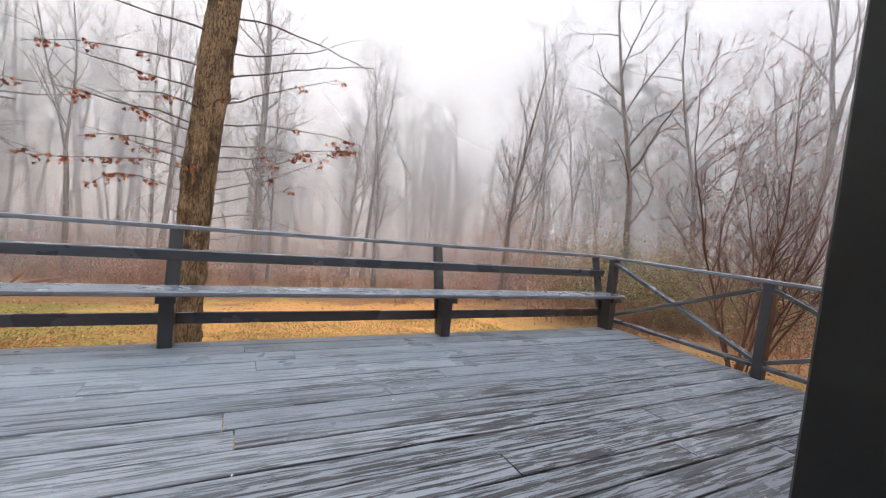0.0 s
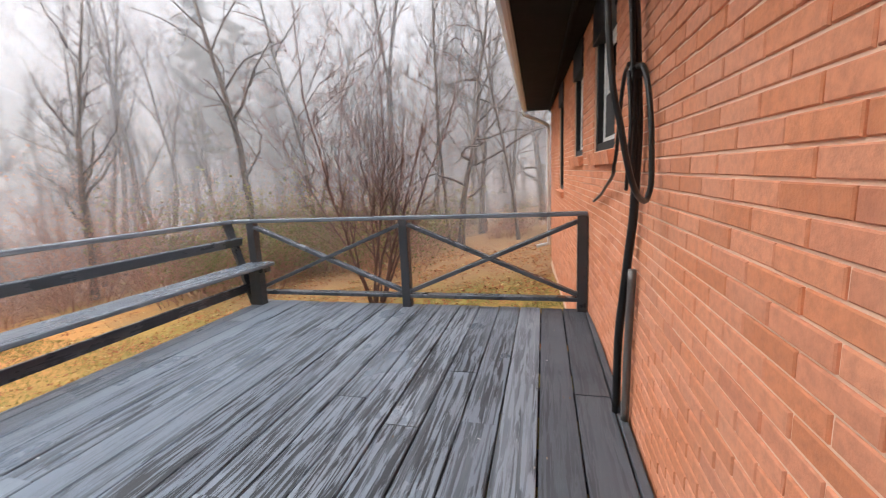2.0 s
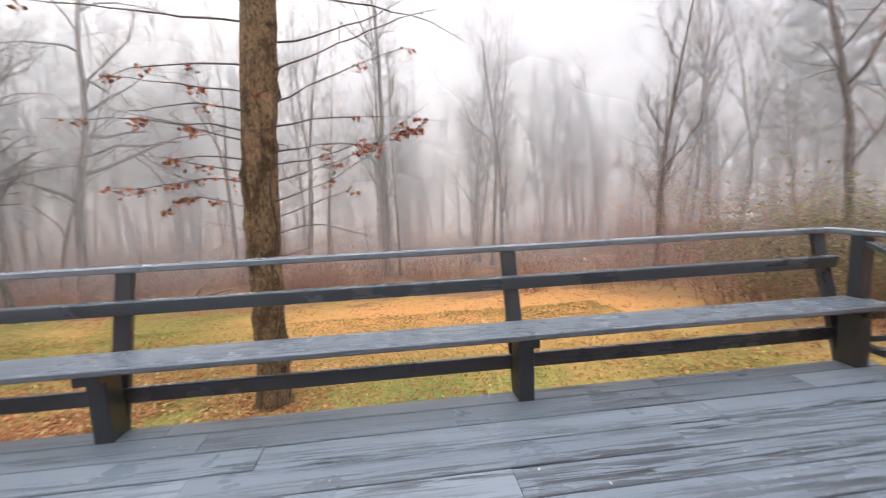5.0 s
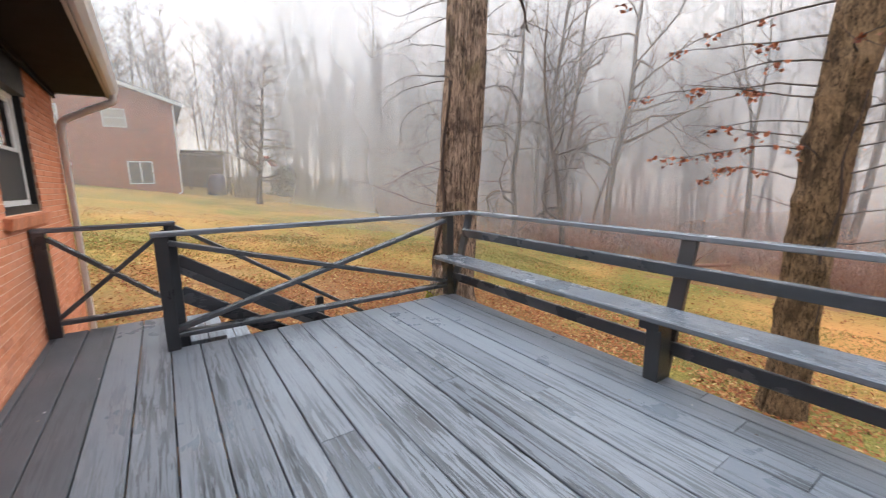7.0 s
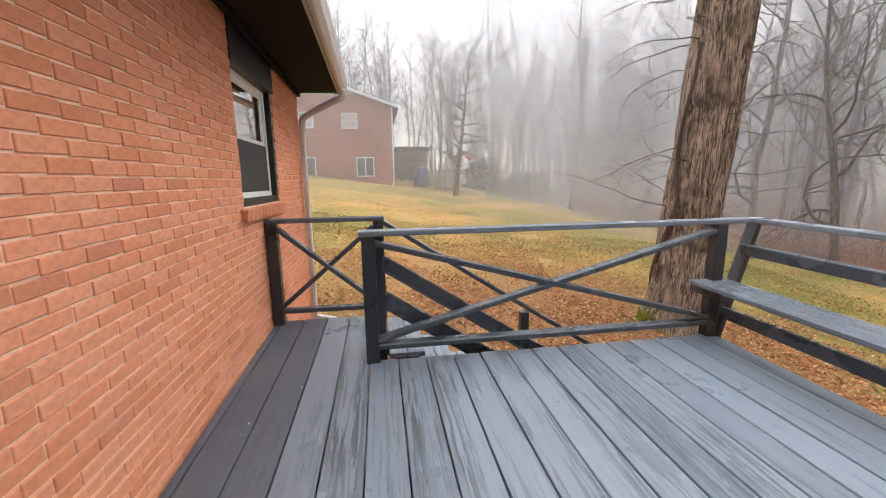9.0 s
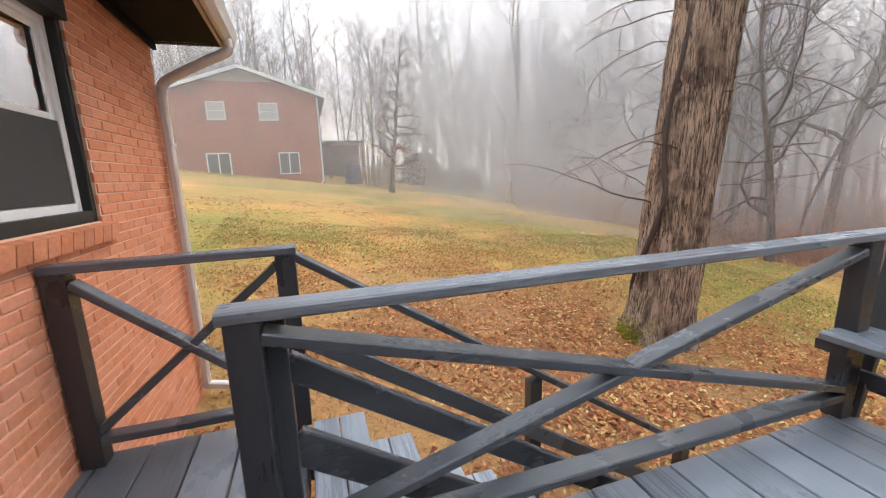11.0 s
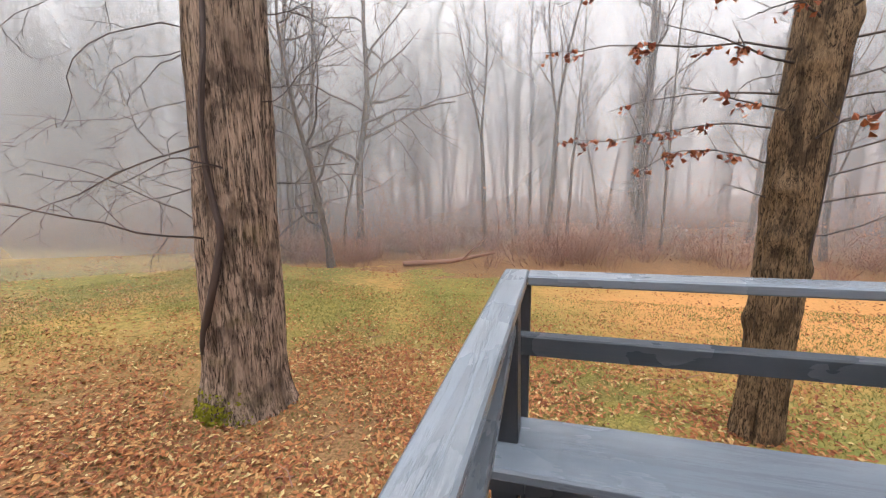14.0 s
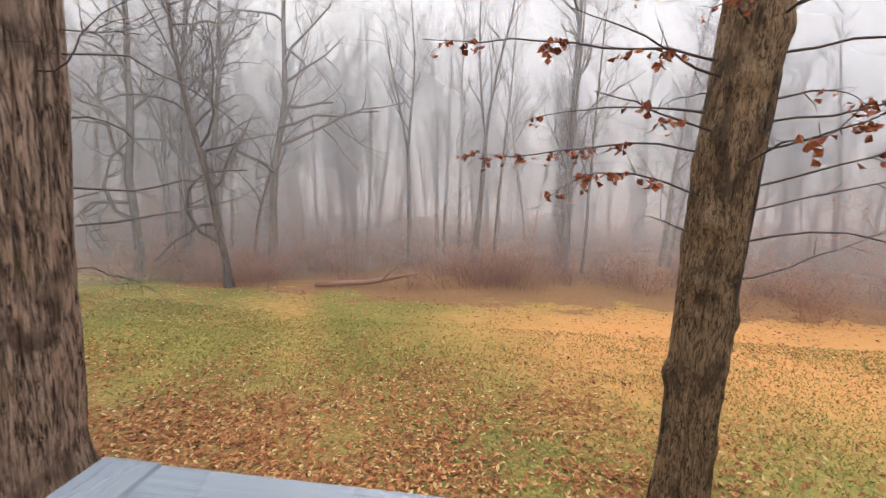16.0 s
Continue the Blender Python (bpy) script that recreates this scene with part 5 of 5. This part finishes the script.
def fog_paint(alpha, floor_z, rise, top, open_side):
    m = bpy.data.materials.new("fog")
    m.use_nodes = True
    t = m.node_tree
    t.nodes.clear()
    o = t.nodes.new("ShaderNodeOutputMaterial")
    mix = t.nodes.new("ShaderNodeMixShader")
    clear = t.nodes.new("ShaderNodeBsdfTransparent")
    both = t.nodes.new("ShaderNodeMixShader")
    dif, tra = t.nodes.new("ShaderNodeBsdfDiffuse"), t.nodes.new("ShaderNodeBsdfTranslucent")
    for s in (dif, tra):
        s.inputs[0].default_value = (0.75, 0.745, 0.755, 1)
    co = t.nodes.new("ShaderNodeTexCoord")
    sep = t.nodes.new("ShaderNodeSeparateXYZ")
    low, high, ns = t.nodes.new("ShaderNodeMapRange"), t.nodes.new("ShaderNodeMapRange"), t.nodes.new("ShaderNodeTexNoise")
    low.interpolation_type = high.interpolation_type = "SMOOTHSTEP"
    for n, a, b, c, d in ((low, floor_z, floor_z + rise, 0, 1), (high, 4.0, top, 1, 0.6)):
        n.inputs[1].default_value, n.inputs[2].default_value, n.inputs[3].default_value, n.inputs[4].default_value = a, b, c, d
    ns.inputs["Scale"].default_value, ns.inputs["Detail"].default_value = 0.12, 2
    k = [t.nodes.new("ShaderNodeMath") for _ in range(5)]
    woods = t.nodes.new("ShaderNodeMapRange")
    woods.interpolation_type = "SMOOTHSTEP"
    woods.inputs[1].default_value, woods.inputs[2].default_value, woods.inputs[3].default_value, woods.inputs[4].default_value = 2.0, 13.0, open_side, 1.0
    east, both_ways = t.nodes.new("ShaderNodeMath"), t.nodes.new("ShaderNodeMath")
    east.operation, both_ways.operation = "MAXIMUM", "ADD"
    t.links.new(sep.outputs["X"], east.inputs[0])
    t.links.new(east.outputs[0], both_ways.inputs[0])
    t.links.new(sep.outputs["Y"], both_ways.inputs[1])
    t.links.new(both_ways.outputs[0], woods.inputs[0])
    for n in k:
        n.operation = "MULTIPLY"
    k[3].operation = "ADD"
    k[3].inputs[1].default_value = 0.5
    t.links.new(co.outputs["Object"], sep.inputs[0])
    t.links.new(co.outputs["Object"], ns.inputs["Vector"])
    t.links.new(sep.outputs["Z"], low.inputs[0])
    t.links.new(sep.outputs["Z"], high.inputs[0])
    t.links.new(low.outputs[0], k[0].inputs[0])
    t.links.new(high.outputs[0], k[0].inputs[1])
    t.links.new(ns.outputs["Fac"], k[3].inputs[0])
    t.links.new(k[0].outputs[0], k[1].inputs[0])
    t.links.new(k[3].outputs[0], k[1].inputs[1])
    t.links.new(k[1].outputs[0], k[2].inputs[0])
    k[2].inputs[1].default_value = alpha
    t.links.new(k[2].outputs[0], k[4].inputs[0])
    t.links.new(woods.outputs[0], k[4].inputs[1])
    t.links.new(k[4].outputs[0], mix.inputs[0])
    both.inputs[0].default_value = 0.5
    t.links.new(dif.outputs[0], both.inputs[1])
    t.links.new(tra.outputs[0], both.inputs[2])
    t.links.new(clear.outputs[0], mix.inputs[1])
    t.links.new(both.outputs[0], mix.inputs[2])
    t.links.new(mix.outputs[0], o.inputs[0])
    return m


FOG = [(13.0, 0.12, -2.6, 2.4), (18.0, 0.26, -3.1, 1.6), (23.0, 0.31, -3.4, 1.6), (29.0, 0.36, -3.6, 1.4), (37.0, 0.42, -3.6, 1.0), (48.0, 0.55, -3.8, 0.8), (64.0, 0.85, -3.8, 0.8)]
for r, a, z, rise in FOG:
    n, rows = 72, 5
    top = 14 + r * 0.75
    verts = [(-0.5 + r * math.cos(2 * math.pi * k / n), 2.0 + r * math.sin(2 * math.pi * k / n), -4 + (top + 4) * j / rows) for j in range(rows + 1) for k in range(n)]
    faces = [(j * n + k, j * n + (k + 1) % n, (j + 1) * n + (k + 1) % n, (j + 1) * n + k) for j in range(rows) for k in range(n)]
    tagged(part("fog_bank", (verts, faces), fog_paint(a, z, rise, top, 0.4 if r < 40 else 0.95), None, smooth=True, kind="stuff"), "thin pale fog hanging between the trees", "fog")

# ---- leaf litter and grass ----


def scatter():
    rng = random.Random(17)
    verts, faces = [], []
    made = 0
    while made < 85000:
        pick = rng.random()
        if pick < 0.13:
            x, y = rng.uniform(4.5, 14), rng.uniform(-1, 9)
        elif pick < 0.54:
            x, y = rng.gauss(-6.6, 3.6), rng.gauss(4.2, 3.0)
        elif pick < 0.72:
            x, y = rng.gauss(-2.8, 2.0), rng.gauss(7.0, 1.8)
        else:
            x, y = rng.uniform(-20, 9), rng.uniform(-3, 16)
        if (WEST - 0.1 < x < EAST + 0.1 and 0.1 < y < NORTH + 0.1) or (y < 0.3 and x > HOUSE_W) or (LAND_W - 0.05 < x < WEST and y < LAND_N + 0.1):
            continue
        d = noise.noise(Vector((x * 0.7, y * 0.7, 9.0))) + 0.35 * noise.noise(Vector((x * 2.3, y * 2.3, 2.0)))
        if rng.random() > 0.55 + 0.9 * d:
            continue
        far = math.hypot(x + 3, y - 2.5)
        s = rng.uniform(0.016, 0.042) * (1 + max(0, far - 9) * 0.02)
        a, t, u = rng.uniform(0, 6.283), rng.gauss(0, 0.35), rng.gauss(0, 0.35)
        z = ground_z(x, y) + 0.012 + rng.random() * 0.02
        c, q = math.cos(a) * s, math.sin(a) * s
        w = rng.uniform(0.35, 0.6)
        lift = rng.uniform(0.05, 0.4) * s
        n = len(verts)
        verts += [(x - c, y - q, z + t * s), (x + q * w, y - c * w, z + lift + u * s * w), (x + c, y + q, z - t * s), (x - q * w, y + c * w, z + lift - u * s * w)]
        faces += [(n, n + 1, n + 2), (n, n + 2, n + 3)]
        made += 1
    tagged(part("fallen_leaves", (verts, faces), M_LITTER, None, kind="stuff"), "fallen brown and tan leaves scattered over the lawn", "leaves")
    verts, faces = [], []
    made = 0
    while made < 110000:
        x, y = rng.uniform(-15, 7), rng.uniform(-1, 13)
        if (WEST - 0.1 < x < EAST + 0.1 and 0.1 < y < NORTH + 0.1) or (y < 0.3 and x > HOUSE_W) or (LAND_W - 0.05 < x < WEST and y < LAND_N + 0.1):
            continue
        d = noise.noise(Vector((x * 0.45, y * 0.45, 4.0))) + 0.5 * noise.noise(Vector((x * 1.7, y * 1.7, 7.0)))
        near = math.hypot(x + 6.6, y - 4.0) / 6.0
        if rng.random() > 0.2 + d + 0.35 * min(1.5, near):
            continue
        z = ground_z(x, y) - 0.005
        a, h = rng.uniform(0, 6.283), rng.uniform(0.025, 0.06)
        c, q = math.cos(a), math.sin(a)
        b = 0.004 + 0.002 * math.hypot(x + 2, y - 3) / 4
        lx, ly = rng.gauss(0, 0.6) * h, rng.gauss(0, 0.6) * h
        n = len(verts)
        verts += [(x - c * b, y - q * b, z), (x + c * b, y + q * b, z), (x + lx, y + ly, z + h)]
        faces.append((n, n + 1, n + 2))
        made += 1
    tagged(part("grass", (verts, faces), M_GRASS, None, kind="stuff"), "short yellow-green winter grass", "grass")
    verts, faces = [], []
    for k in range(70):
        x, y = rng.gauss(-5.2, 2.4), rng.gauss(3.6, 2.4)
        if (x > LAND_W - 0.2 and y < NORTH + 0.2) or y < 0.6:
            continue
        z = ground_z(x, y) + 0.02
        a, ln = rng.uniform(0, 6.283), rng.uniform(0.12, 0.45)
        v, f = tube([(x, y, z), (x + ln * 0.5 * math.cos(a), y + ln * 0.5 * math.sin(a), z + 0.02), (x + ln * math.cos(a + 0.2), y + ln * math.sin(a + 0.2), z)], [0.007, 0.006, 0.003], 4)
        n = len(verts)
        verts += v
        faces += [tuple(i + n for i in g) for g in f]
    tagged(part("fallen_twigs", (verts, faces), M_BRUSH, None, kind="stuff"), "small broken twigs on the leaf litter", "twigs")


scatter()


def deck_debris():
    rng = random.Random(77)
    places = []
    for k in range(110):
        places.append(Vector((rng.uniform(-2.7, 4.2), rng.uniform(0.4, 3.6), 0.007)))
    verts, faces = [], []
    for p in places:
        s, a = rng.uniform(0.005, 0.014), rng.uniform(0, 6.283)
        c, q = math.cos(a) * s, math.sin(a) * s
        n = len(verts)
        verts += [(p.x - c, p.y - q, p.z), (p.x + q * 0.5, p.y - c * 0.5, p.z + 0.003), (p.x + c, p.y + q, p.z + 0.001), (p.x - q * 0.5, p.y + c * 0.5, p.z + 0.003)]
        faces += [(n, n + 1, n + 2), (n, n + 2, n + 3)]
    tagged(part("leaf_scraps", (verts, faces), M_SCRAP, None, kind="stuff"), "tiny pale leaf scraps on the wet boards", "debris")


M_SCRAP = leaf_paint("leaf_scrap", [(0, (0.05, 0.03, 0.02)), (0.5, (0.3, 0.2, 0.12)), (0.75, (0.6, 0.58, 0.55)), (1, (0.75, 0.75, 0.75))])
deck_debris()

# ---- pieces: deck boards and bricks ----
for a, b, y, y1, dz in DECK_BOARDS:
    # rows under the eave get the paint with its shade mixed in
    part("board", beam((a, (y + y1) / 2, -THICK / 2 + dz), (b, (y + y1) / 2, -THICK / 2 + dz), y1 - y, THICK, edge=0.004), M_DECK_SHADED if y1 < 0.72 else M_DECK, deck)

COURSE, LENGTH, JOINT = 0.0580, 0.197, 0.0075


def build_bricks():
    rng = random.Random(2)
    unit = {}

    def unit_mesh(w):
        key = round(w, 2)
        if key not in unit:
            h, d, e = COURSE - JOINT, 0.016, 0.003
            x, z = (key - 0.0) / 2, h / 2
            v = [(-x, 0, -z), (x, 0, -z), (x, 0, z), (-x, 0, z), (-x, d - e, -z), (x, d - e, -z), (x, d - e, z), (-x, d - e, z), (-x + e, d, -z + e), (x - e, d, -z + e), (x - e, d, z - e), (-x + e, d, z - e)]
            f = [(0, 1, 5, 4), (1, 2, 6, 5), (2, 3, 7, 6), (3, 0, 4, 7), (4, 5, 9, 8), (5, 6, 10, 9), (6, 7, 11, 10), (7, 4, 8, 11), (8, 9, 10, 11)]
            unit[key] = (v, [tuple(reversed(q)) for q in f], mesh_from("brick", v, [tuple(reversed(q)) for q in f], M_BRICK))
        return unit[key]

    rest_v, rest_f = [], []
    rows = int((SOFFIT + 0.95) / COURSE)
    count = 0
    for r in range(rows):
        z = SOFFIT + 0.025 - COURSE * (r + 0.5)
        x = HOUSE_W + (LENGTH / 2 if r % 2 else 0.0)
        if r % 2:
            spans = [(HOUSE_W, HOUSE_W + LENGTH / 2)]
        else:
            spans = []
        while x < HOUSE_E - 0.05:
            spans.append((x, min(x + LENGTH, HOUSE_E)))
            x += LENGTH
        for a, b in spans:
            bits = [(a, b)]
            for h in OPENINGS:
                if h[2] - 0.02 < z < h[3] + (0.2 if h is not DOOR_HOLE else 0.0):
                    cut = []
                    for p, q in bits:
                        if q <= h[0] or p >= h[1]:
                            cut.append((p, q))
                        else:
                            if p < h[0]:
                                cut.append((p, h[0] + JOINT))
                            if q > h[1]:
                                cut.append((h[1], q))
                    bits = cut
            for p, q in bits:
                w = q - p - JOINT
                if w < 0.03:
                    continue
                v, f, me = unit_mesh(w)
                spot = Vector(((p + q) / 2, WALL_Y - 0.016 + rng.uniform(-0.0015, 0.002), z))
                if 0.95 < spot.x < 2.35 and 0.35 < z < 1.95 and count < 150 or -2.9 < spot.x < -1.3 and 0.4 < z < 1.9 and 150 <= count + 150 and count < 300:
                    ob = new("brick", me)
                    ob.parent = wall_north
                    ob.location = lean(spot)
                    count += 1
                else:
                    n = len(rest_v)
                    rest_v.extend((px + spot.x, py + spot.y, pz + spot.z) for px, py, pz in v)
                    rest_f.extend(tuple(i + n for i in g) for g in f)
    global LEANING
    LEANING = True
    part("bricks_rest", (rest_v, rest_f), M_BRICK_REST, wall_north, "orange-red bricks", kind="stuff")
    LEANING = False


build_bricks()
